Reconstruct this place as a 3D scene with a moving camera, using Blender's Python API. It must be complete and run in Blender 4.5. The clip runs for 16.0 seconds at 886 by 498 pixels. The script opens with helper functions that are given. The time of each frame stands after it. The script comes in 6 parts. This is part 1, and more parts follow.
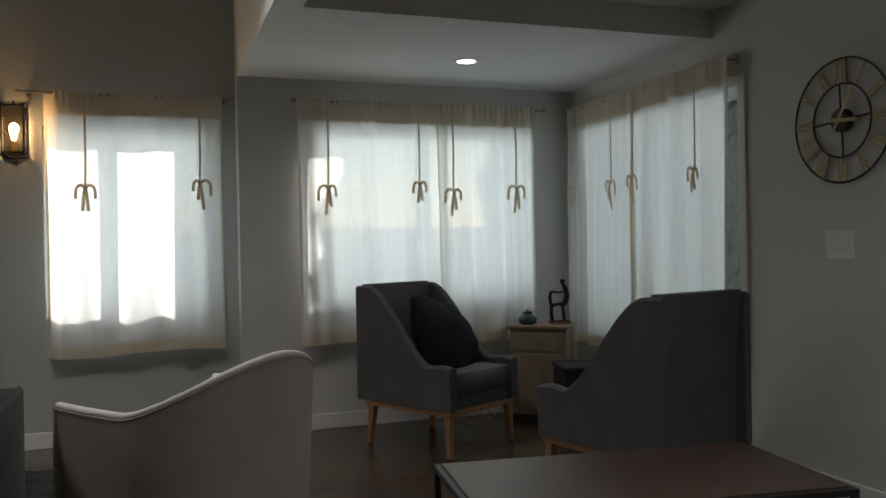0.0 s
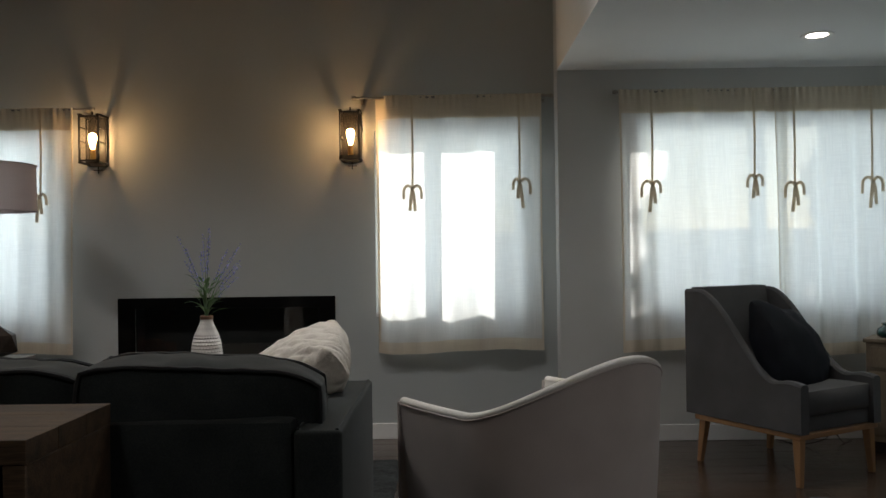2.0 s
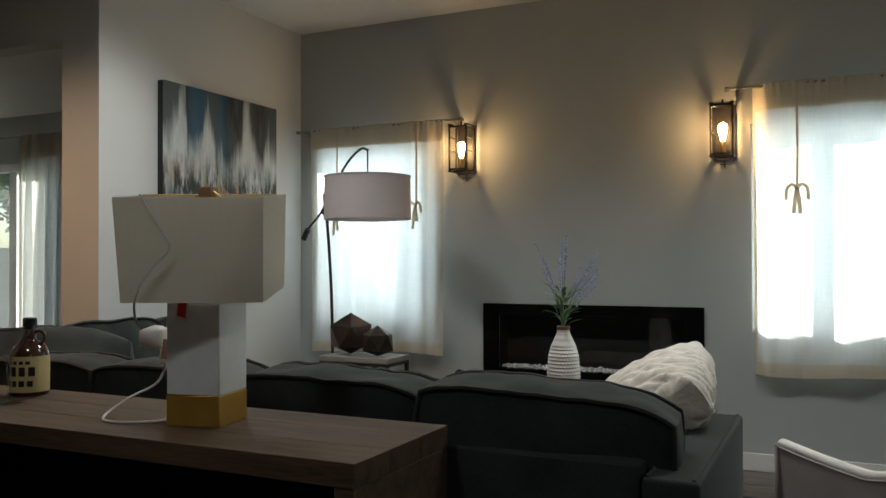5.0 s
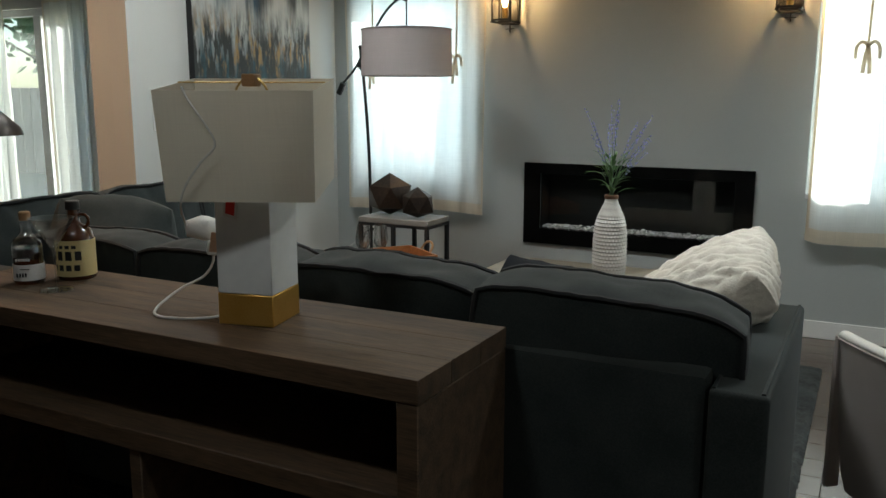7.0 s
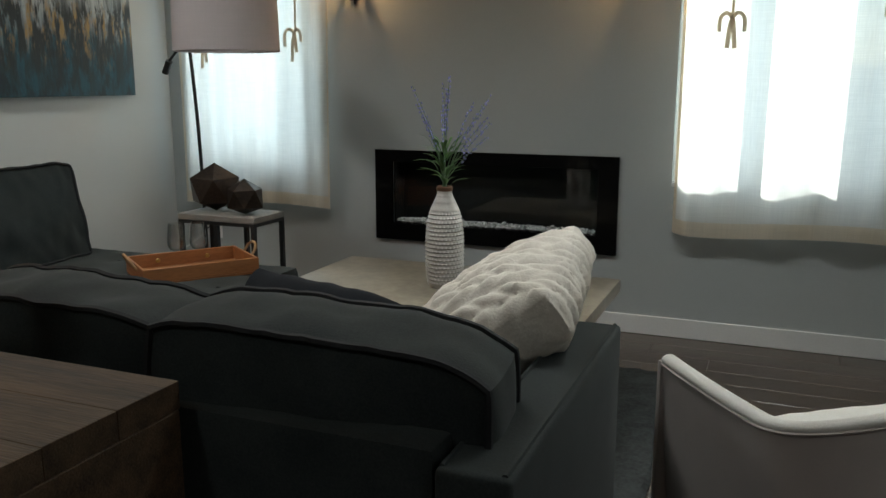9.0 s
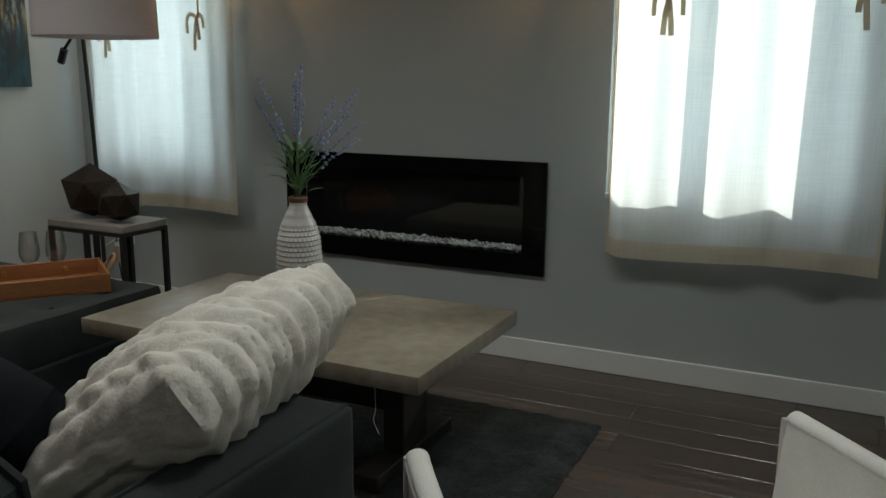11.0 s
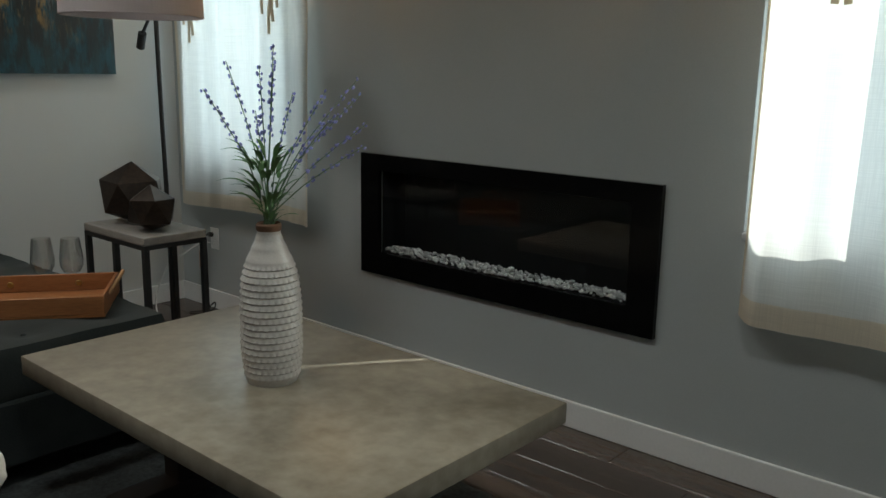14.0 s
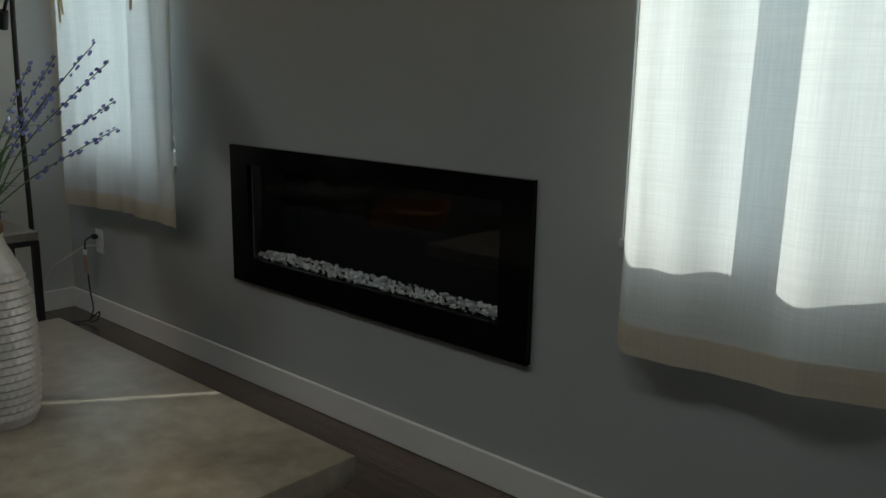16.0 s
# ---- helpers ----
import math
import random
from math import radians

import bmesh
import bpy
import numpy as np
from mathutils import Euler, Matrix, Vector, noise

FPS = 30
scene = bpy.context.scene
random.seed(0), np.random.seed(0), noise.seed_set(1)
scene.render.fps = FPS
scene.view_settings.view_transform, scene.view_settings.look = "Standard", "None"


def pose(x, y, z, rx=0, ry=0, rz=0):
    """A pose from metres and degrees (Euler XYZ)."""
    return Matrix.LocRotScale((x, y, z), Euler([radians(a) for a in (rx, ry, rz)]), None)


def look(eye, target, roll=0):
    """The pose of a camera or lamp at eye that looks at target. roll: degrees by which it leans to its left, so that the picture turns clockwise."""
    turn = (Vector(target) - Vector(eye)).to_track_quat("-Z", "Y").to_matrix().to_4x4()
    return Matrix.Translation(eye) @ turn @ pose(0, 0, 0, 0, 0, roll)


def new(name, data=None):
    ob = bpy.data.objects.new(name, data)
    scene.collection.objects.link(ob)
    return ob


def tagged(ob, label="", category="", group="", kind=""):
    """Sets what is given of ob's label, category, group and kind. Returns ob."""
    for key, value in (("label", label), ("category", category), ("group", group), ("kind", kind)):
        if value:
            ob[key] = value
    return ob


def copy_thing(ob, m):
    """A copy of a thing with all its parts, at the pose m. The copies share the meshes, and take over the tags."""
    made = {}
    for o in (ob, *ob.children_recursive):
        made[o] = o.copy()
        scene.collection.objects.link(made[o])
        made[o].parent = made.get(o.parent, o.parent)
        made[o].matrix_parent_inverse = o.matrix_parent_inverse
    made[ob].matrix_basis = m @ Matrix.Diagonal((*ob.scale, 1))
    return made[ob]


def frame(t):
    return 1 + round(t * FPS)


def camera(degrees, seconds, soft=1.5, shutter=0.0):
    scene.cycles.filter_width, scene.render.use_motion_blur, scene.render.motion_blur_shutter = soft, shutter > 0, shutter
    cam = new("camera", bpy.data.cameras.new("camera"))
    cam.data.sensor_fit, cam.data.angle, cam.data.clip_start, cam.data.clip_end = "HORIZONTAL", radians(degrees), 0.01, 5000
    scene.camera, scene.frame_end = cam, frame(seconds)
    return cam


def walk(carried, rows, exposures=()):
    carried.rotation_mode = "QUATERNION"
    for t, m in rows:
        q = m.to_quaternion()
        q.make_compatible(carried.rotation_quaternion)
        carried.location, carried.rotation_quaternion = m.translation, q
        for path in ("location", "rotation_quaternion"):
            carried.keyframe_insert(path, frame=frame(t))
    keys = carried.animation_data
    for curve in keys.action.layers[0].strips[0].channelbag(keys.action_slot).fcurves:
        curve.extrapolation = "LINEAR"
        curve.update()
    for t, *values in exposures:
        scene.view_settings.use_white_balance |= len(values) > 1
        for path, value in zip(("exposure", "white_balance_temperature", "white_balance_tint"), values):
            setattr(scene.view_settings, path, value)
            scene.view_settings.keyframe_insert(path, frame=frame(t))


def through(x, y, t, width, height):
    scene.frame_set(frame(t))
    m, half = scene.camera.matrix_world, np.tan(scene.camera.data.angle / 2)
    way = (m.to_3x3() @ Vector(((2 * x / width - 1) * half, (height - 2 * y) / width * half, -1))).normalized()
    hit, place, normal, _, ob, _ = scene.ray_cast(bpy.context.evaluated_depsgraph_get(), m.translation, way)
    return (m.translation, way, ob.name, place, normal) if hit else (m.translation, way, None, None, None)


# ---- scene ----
cam = camera(56.0, 16.0)
PATH = [
    (0, (0.261, 1.131, 1.24), (0.924, 3.018, 1.235), -1.1),
    (0.5, (0.223, 1.175, 1.243), (0.67, 3.124, 1.251), -1.1),
    (1, (0.182, 1.231, 1.224), (0.434, 3.215, 1.238), -1.2),
    (1.5, (0.151, 1.32, 1.209), (0.235, 3.318, 1.23), -0.8),
    (2, (0.093, 1.43, 1.211), (0.086, 3.429, 1.229), -0.8),
    (2.5, (0.069, 1.508, 1.228), (-0.073, 3.502, 1.257), -0.7),
    (3, (0.093, 1.62, 1.249), (-0.309, 3.579, 1.275), -0.7),
    (3.5, (0.109, 1.719, 1.247), (-0.493, 3.626, 1.274), -0.1),
    (6, (0.032, 1.748, 1.248), (-0.906, 3.515, 1.232), 0.6),
    (6.5, (-0.02, 1.77, 1.354), (-0.951, 3.512, 1.04), 0.5),
    (7, (-0.033, 1.817, 1.389), (-0.938, 3.564, 1.028), 0.1),
    (7.5, (0.049, 1.972, 1.388), (-0.705, 3.789, 1.025), -0.1),
    (8, (0.135, 2.133, 1.394), (-0.605, 3.953, 1.021), -0.2),
    (8.5, (0.147, 2.349, 1.368), (-0.588, 4.169, 0.984), -0.0),
    (9, (0.156, 2.522, 1.349), (-0.585, 4.338, 0.957), 0.0),
    (9.5, (0.281, 2.707, 1.329), (-0.442, 4.528, 0.926), 0.1),
    (12, (0.603, 3.809, 1.345), (-0.348, 5.52, 0.937), 0.7),
    (12.5, (0.551, 4.029, 1.358), (-0.425, 5.724, 0.94), 0.8),
    (13, (0.537, 4.187, 1.333), (-0.489, 5.853, 0.919), 1.0),
    (13.5, (0.592, 4.344, 1.329), (-0.614, 5.883, 0.913), 0.7),
    (14, (0.596, 4.428, 1.32), (-0.683, 5.907, 0.901), 1.0),
    (14.5, (0.59, 4.639, 1.285), (-0.715, 6.096, 0.866), 0.7),
    (15, (0.595, 4.86, 1.252), (-0.73, 6.296, 0.828), 0.5),
    (15.5, (0.653, 4.995, 1.244), (-0.69, 6.415, 0.821), 0.5),
    (16, (0.686, 5.125, 1.247), (-0.621, 6.581, 0.831), 1.0),
]
walk(cam, [(t, look(eye, target, roll)) for t, eye, target, roll in PATH],
     [(0.0, 0.25, 6450, 9), (1.5, 0.3, 6350, 9), (3.5, 0.5, 6200, 6), (6.0, 0.95, 6080, 0), (7.0, 1.0, 6000, -1), (8.5, 0.72, 6080, 1), (9.5, 0.55, 6100, 1),
      (12.0, 0.04, 6050, -2), (13.2, 0.10, 6050, -1), (14.0, 0.32, 6100, 0), (15.2, 0.28, 6150, 0), (16.0, -0.4, 6050, 0)])

# ---------- light ----------
world = bpy.data.worlds.new("sky")
scene.world = world
world.use_nodes = True
wn = world.node_tree.nodes
sky = wn.new("ShaderNodeTexSky")
sky.sky_type = "NISHITA"
sky.sun_disc = False
SUN_EL, SUN_AZ = radians(24), math.atan2(0.58, 0.81)
sky.sun_elevation, sky.sun_rotation = SUN_EL, SUN_AZ
world.node_tree.links.new(sky.outputs[0], wn["Background"].inputs[0])
wn["Background"].inputs[1].default_value = 0.15
sun = new("sun", bpy.data.lights.new("sun", "SUN"))
sun.data.energy, sun.data.angle, sun.data.color = 5.0, radians(0.6), (1.0, 0.96, 0.90)
sun.matrix_world = look((math.sin(SUN_AZ) * 9, math.cos(SUN_AZ) * 9, math.tan(SUN_EL) * 9), (0, 0, 0))


def window_light(name, m, w, h, watts):
    lamp = new(name, bpy.data.lights.new(name, "AREA"))
    lamp.data.shape, lamp.data.size, lamp.data.size_y = "RECTANGLE", w, h
    lamp.data.energy, lamp.data.color = watts, (0.80, 0.92, 1.0)
    lamp.matrix_world = m
    return lamp


def bulb_light(name, place, watts, radius, colour):
    lamp = new(name, bpy.data.lights.new(name, "POINT"))
    lamp.data.energy, lamp.data.shadow_soft_size, lamp.data.color = watts, radius, colour
    lamp.location = place
    return lamp


# daylight in the openings
window_light("daylight", look((0.12, 7.03, 1.45), (0.12, 0, 1.0)), 0.96, 1.18, 3.4)
window_light("daylight", look((-2.9475, 7.03, 1.45), (-2.9475, 0, 1.0)), 0.79, 1.18, 4.2)
window_light("daylight", look((2.15, 6.87, 1.47), (2.15, 0, 1.0)), 1.58, 1.18, 6.0)
window_light("daylight", look((3.37, 5.77, 1.38), (0, 5.77, 1.0)), 1.64, 1.40, 3.6)
# lamps that burn, and at the end two added fill lamps
WARM = (1.0, 0.47, 0.20)
bulb_light("sconce_bulb_light", (-0.525, 6.905, 2.02), 1.5, 0.03, WARM)
bulb_light("sconce_bulb_light", (-2.225, 6.905, 2.02), 1.5, 0.03, WARM)


def spot_light(name, place, watts, colour, degrees):
    lamp = new(name, bpy.data.lights.new(name, "SPOT"))
    lamp.data.energy, lamp.data.spot_size, lamp.data.spot_blend = watts, radians(degrees), 1.0
    lamp.data.color, lamp.data.shadow_soft_size = colour, 0.17
    lamp.location = place
    return lamp


spot_light("downlight_lamp", (2.165, 6.04, 2.395), 15, (1.0, 0.86, 0.68), 130)
spot_light("downlight_lamp", (-3.9, 3.9, 2.96), 110, (1.0, 0.60, 0.36), 140)
# last two: unseen fill lamps, added to brighten the sides that face south
for place, watts in (((-2.75, 5.0, 2.96), 78), ((-1.3, 5.0, 2.96), 60), ((0.2, 5.0, 2.96), 62), ((-1.2, 2.2, 2.96), 34), ((2.1, 2.6, 2.55), 80)):
    spot_light("downlight_lamp", place, watts, (1.0, 0.97, 0.95), 142)


# ---------- materials ----------
def mat(name, c1, c2=None, scale=8.0, rough=0.7, bump=0.15, metal=0.0, stretch=(1, 1, 1), fine=None, vary=0.0, rough2=None, coat=0.0, sheen=0.0, dist=0.004):
    """A surface with two scales of variation: broad blotches between c1 and c2, and a fine grain that also lifts the surface."""
    m = bpy.data.materials.new(name)
    m.use_nodes = True
    n, l = m.node_tree.nodes, m.node_tree.links
    b = n["Principled BSDF"]
    tc = n.new("ShaderNodeTexCoord")
    mp = n.new("ShaderNodeMapping")
    mp.inputs["Scale"].default_value = stretch
    l.new(tc.outputs["Object"], mp.inputs["Vector"])
    info = n.new("ShaderNodeObjectInfo")
    off = n.new("ShaderNodeVectorMath")
    off.operation = "MULTIPLY_ADD"
    comb = n.new("ShaderNodeCombineXYZ")
    for k in range(3):
        l.new(info.outputs["Random"], comb.inputs[k])
    l.new(comb.outputs[0], off.inputs[0])
    off.inputs[1].default_value = (37.0, 19.0, 53.0)
    l.new(mp.outputs[0], off.inputs[2])
    broad = n.new("ShaderNodeTexNoise")
    broad.inputs["Scale"].default_value, broad.inputs["Detail"].default_value = scale, 4
    grain = n.new("ShaderNodeTexNoise")
    grain.inputs["Scale"].default_value, grain.inputs["Detail"].default_value = fine or scale * 14, 3
    l.new(off.outputs[0], broad.inputs["Vector"])
    l.new(off.outputs[0], grain.inputs["Vector"])
    add = n.new("ShaderNodeMath")
    add.operation = "MULTIPLY_ADD"
    add.inputs[1].default_value, add.inputs[2].default_value = 0.45, 0.0
    l.new(grain.outputs["Fac"], add.inputs[0])
    mixf = n.new("ShaderNodeMath")
    mixf.operation = "MULTIPLY_ADD"
    mixf.inputs[1].default_value = 0.55
    l.new(broad.outputs["Fac"], mixf.inputs[0])
    l.new(add.outputs[0], mixf.inputs[2])
    ramp = n.new("ShaderNodeValToRGB")
    ramp.color_ramp.elements[0].position, ramp.color_ramp.elements[1].position = 0.36, 0.64
    ramp.color_ramp.elements[0].color = (*c1, 1)
    ramp.color_ramp.elements[1].color = (*(c2 or tuple(x * 0.86 for x in c1)), 1)
    l.new(mixf.outputs[0], ramp.inputs[0])
    colour = ramp.outputs[0]
    if vary:
        hsv = n.new("ShaderNodeHueSaturation")
        mr = n.new("ShaderNodeMapRange")
        mr.inputs["To Min"].default_value, mr.inputs["To Max"].default_value = 1 - vary, 1 + vary
        l.new(info.outputs["Random"], mr.inputs["Value"])
        l.new(mr.outputs[0], hsv.inputs["Value"])
        l.new(colour, hsv.inputs["Color"])
        colour = hsv.outputs[0]
    l.new(colour, b.inputs["Base Color"])
    b.inputs["Metallic"].default_value = metal
    rr = n.new("ShaderNodeMapRange")
    rr.inputs["To Min"].default_value, rr.inputs["To Max"].default_value = rough, rough2 if rough2 is not None else min(1, rough + 0.12)
    l.new(broad.outputs["Fac"], rr.inputs["Value"])
    l.new(rr.outputs[0], b.inputs["Roughness"])
    b.inputs["Coat Weight"].default_value = coat
    b.inputs["Sheen Weight"].default_value = sheen
    if bump:
        bp = n.new("ShaderNodeBump")
        bp.inputs["Strength"].default_value, bp.inputs["Distance"].default_value = bump, dist
        l.new(mixf.outputs[0], bp.inputs["Height"])
        l.new(bp.outputs[0], b.inputs["Normal"])
    return m


def glow(name, colour, strength):
    m = bpy.data.materials.new(name)
    m.use_nodes = True
    b = m.node_tree.nodes["Principled BSDF"]
    b.inputs["Base Color"].default_value = (*colour, 1)
    b.inputs["Emission Color"].default_value = (*colour, 1)
    b.inputs["Emission Strength"].default_value = strength
    return m


def clear(name, tint=(1, 1, 1), gloss=0.07, rough=0.02, edge=0.55):
    """Thin clear glass: see-through with a mirror part that grows at grazing angles."""
    m = bpy.data.materials.new(name)
    m.use_nodes = True
    n, l = m.node_tree.nodes, m.node_tree.links
    n.remove(n["Principled BSDF"])
    t, g, mx, f = (n.new(k) for k in ("ShaderNodeBsdfTransparent", "ShaderNodeBsdfGlossy", "ShaderNodeMixShader", "ShaderNodeLayerWeight"))
    t.inputs[0].default_value = (*tint, 1)
    g.inputs["Roughness"].default_value = rough
    f.inputs["Blend"].default_value = 0.2
    up = n.new("ShaderNodeMapRange")
    up.inputs["To Min"].default_value, up.inputs["To Max"].default_value = gloss * 0.7, edge
    l.new(f.outputs["Facing"], up.inputs["Value"])
    l.new(up.outputs[0], mx.inputs[0])
    l.new(t.outputs[0], mx.inputs[1])
    l.new(g.outputs[0], mx.inputs[2])
    l.new(mx.outputs[0], n["Material Output"].inputs[0])
    return m


def cloth(name, colour, through, holes, weave=0.91):
    """Woven cotton that lets light through: diffuse and translucent threads with open gaps between them."""
    m = bpy.data.materials.new(name)
    m.use_nodes = True
    n, l = m.node_tree.nodes, m.node_tree.links
    n.remove(n["Principled BSDF"])
    tc = n.new("ShaderNodeTexCoord")
    sums = []
    for sc in ((260, 260, 6), (6, 6, 260)):
        mp = n.new("ShaderNodeMapping")
        mp.inputs["Scale"].default_value = sc
        nz = n.new("ShaderNodeTexNoise")
        nz.inputs["Scale"].default_value, nz.inputs["Detail"].default_value = 1.0, 2
        l.new(tc.outputs["Object"], mp.inputs[0])
        l.new(mp.outputs[0], nz.inputs["Vector"])
        sums.append(nz.outputs["Fac"])
    ad = n.new("ShaderNodeMath")
    ad.operation = "MULTIPLY"
    l.new(sums[0], ad.inputs[0])
    l.new(sums[1], ad.inputs[1])
    ramp = n.new("ShaderNodeMapRange")
    ramp.inputs["From Min"].default_value, ramp.inputs["From Max"].default_value = 0.15, 0.38
    ramp.inputs["To Min"].default_value, ramp.inputs["To Max"].default_value = weave, 1.0
    l.new(ad.outputs[0], ramp.inputs["Value"])
    tint = n.new("ShaderNodeMixRGB")
    tint.blend_type = "MULTIPLY"
    tint.inputs[0].default_value = 1
    tint.inputs[1].default_value = (*colour, 1)
    l.new(ramp.outputs[0], tint.inputs[2])
    d, t, e, m1, m2 = (n.new(k) for k in ("ShaderNodeBsdfDiffuse", "ShaderNodeBsdfTranslucent", "ShaderNodeBsdfTransparent", "ShaderNodeMixShader", "ShaderNodeMixShader"))
    l.new(tint.outputs[0], d.inputs[0])
    l.new(tint.outputs[0], t.inputs[0])
    bp = n.new("ShaderNodeBump")
    bp.inputs["Strength"].default_value, bp.inputs["Distance"].default_value = 0.25, 0.002
    l.new(ad.outputs[0], bp.inputs["Height"])
    l.new(bp.outputs[0], d.inputs["Normal"])
    m1.inputs[0].default_value, m2.inputs[0].default_value = through, holes
    l.new(d.outputs[0], m1.inputs[1])
    l.new(t.outputs[0], m1.inputs[2])
    l.new(m1.outputs[0], m2.inputs[1])
    l.new(e.outputs[0], m2.inputs[2])
    l.new(m2.outputs[0], n["Material Output"].inputs[0])
    return m


M = {}
M["wall_grey"] = mat("grey_green_wall_paint", (0.455, 0.475, 0.468), (0.42, 0.44, 0.433), 1.6, 0.62, 0.10, fine=260, dist=0.002)
M["wall_light"] = mat("light_grey_wall_paint", (0.62, 0.62, 0.60), (0.58, 0.58, 0.56), 1.4, 0.60, 0.10, fine=260, dist=0.002)
M["ceiling"] = mat("white_ceiling_paint", (0.78, 0.78, 0.76), (0.73, 0.73, 0.71), 1.2, 0.8, 0.2, fine=180, dist=0.003)
M["trim"] = mat("white_trim_paint", (0.80, 0.79, 0.77), (0.74, 0.73, 0.71), 3, 0.38, 0.05, fine=90)
M["plank"] = mat("dark_oak_floor", (0.050, 0.034, 0.025), (0.095, 0.066, 0.048), 2.2, 0.17, 0.18, stretch=(0.6, 9, 9), fine=40, vary=0.15, rough2=0.30, dist=0.003)
M["plank"].node_tree.nodes["Principled BSDF"].inputs["Specular IOR Level"].default_value = 0.95
M["joint"] = mat("floor_joint_dark", (0.02, 0.014, 0.01), None, 6, 0.8)
M["vinyl"] = mat("white_window_vinyl", (0.80, 0.81, 0.80), None, 4, 0.4, 0.04)
M["pane"] = clear("window_pane_glass", (0.96, 0.98, 0.97), 0.06)
M["metal"] = mat("brushed_nickel", (0.42, 0.40, 0.37), None, 30, 0.32, 0.05, metal=1.0)
M["black_metal"] = mat("black_painted_metal", (0.012, 0.012, 0.012), (0.02, 0.02, 0.02), 20, 0.42, 0.08)
M["curtain"] = cloth("cream_cotton_voile", (0.93, 0.92, 0.88), 0.52, 0.06)
M["curtain_hem"] = cloth("cream_cotton_hem", (0.86, 0.79, 0.67), 0.42, 0.0)
M["ribbon"] = cloth("cream_ribbon", (0.80, 0.72, 0.58), 0.5, 0.0)
M["sofa"] = mat("charcoal_velvet_weave", (0.0125, 0.0170, 0.0165), (0.029, 0.0345, 0.033), 7, 0.8, 0.28, fine=240, sheen=0.06, dist=0.004)
M["piping"] = mat("black_piping", (0.012, 0.013, 0.014), None, 20, 0.7)
M["charcoal"] = mat("charcoal_upholstery", (0.070, 0.070, 0.073), (0.100, 0.100, 0.104), 6, 0.85, 0.4, fine=600, sheen=0.05, dist=0.002)
M["linen"] = mat("greige_linen_upholstery", (0.44, 0.39, 0.365), (0.52, 0.465, 0.435), 5, 0.85, 0.4, fine=650, dist=0.002)
M["cream"] = mat("cream_boucle", (0.66, 0.63, 0.58), (0.76, 0.73, 0.68), 9, 0.9, 0.4, fine=200)
M["chairwood"] = mat("honey_oak_legs", (0.26, 0.135, 0.06), (0.36, 0.20, 0.09), 3, 0.42, 0.15, stretch=(8, 8, 1), fine=60)
M["console"] = mat("dark_walnut_planks", (0.032, 0.0195, 0.010), (0.110, 0.068, 0.037), 2.6, 0.60, 0.6, stretch=(0.7, 10, 10), fine=26, dist=0.004, rough2=0.75)
M["black"] = mat("soft_black", (0.010, 0.010, 0.011), (0.016, 0.016, 0.017), 8, 0.6)


# ---------- building helpers ----------
def box(bm, a, b):
    a, b = Vector(a), Vector(b)
    got = bmesh.ops.create_cube(bm, size=1.0, matrix=Matrix.Translation((a + b) / 2) @ Matrix.Diagonal((*(b - a), 1)))
    return got["verts"]


def boxes(*pairs, bevel=0.0, seg=1):
    bm = bmesh.new()
    for a, b in pairs:
        box(bm, a, b)
    if bevel:
        bmesh.ops.bevel(bm, geom=bm.edges[:], offset=bevel, segments=seg, profile=0.6, affect="EDGES")
    return bm


def lathe(profile, seg=28):
    """A turned solid from (radius, height) pairs, bottom to top; radius 0 closes it."""
    bm = bmesh.new()
    rings = []
    for r, z in profile:
        if r < 1e-6:
            rings.append([bm.verts.new((0, 0, z))])
        else:
            rings.append([bm.verts.new((r * math.cos(2 * math.pi * k / seg), r * math.sin(2 * math.pi * k / seg), z)) for k in range(seg)])
    for a, b in zip(rings, rings[1:]):
        for k in range(seg):
            j = (k + 1) % seg
            f = [a[k % len(a)], a[j % len(a)], b[j % len(b)], b[k % len(b)]]
            f = list(dict.fromkeys(f))
            if len(f) > 2:
                bm.faces.new(f)
    return bm


def tube(points, r, seg=8, bm=None, closed=False):
    """A round rod swept along points; r is one radius or one for each point."""
    bm = bm or bmesh.new()
    pts = [Vector(p) for p in points]
    rs = r if isinstance(r, (list, tuple)) else [r] * len(pts)
    rings, ref = [], None
    for i, p in enumerate(pts):
        if closed:
            d = (pts[(i + 1) % len(pts)] - pts[i - 1]).normalized()
        else:
            d = (pts[min(i + 1, len(pts) - 1)] - pts[max(i - 1, 0)]).normalized()
        if ref is None:
            ref = Vector((0, 0, 1)) if abs(d.z) < 0.9 else Vector((1, 0, 0))
        u = d.cross(ref).normalized()
        v = u.cross(d).normalized()
        ref = v
        rings.append([bm.verts.new(p + (u * math.cos(2 * math.pi * k / seg) + v * math.sin(2 * math.pi * k / seg)) * rs[i]) for k in range(seg)])
    pairs = list(zip(rings, rings[1:])) + ([(rings[-1], rings[0])] if closed else [])
    for a, b in pairs:
        for k in range(seg):
            bm.faces.new((a[k], a[(k + 1) % seg], b[(k + 1) % seg], b[k]))
    if not closed:
        bm.faces.new(rings[0][::-1])
        bm.faces.new(rings[-1])
    return bm


def smooth_line(points, steps=6):
    """Catmull-Rom points through the given ones."""
    p = [Vector(q) for q in points]
    p = [p[0] * 2 - p[1]] + p + [p[-1] * 2 - p[-2]]
    out = []
    for i in range(1, len(p) - 2):
        for s in range(steps):
            t = s / steps
            a, b, c, d = p[i - 1:i + 3]
            out.append(0.5 * ((2 * b) + (c - a) * t + (2 * a - 5 * b + 4 * c - d) * t * t + (3 * b - a - 3 * c + d) * t ** 3))
    return out + [p[-2]]


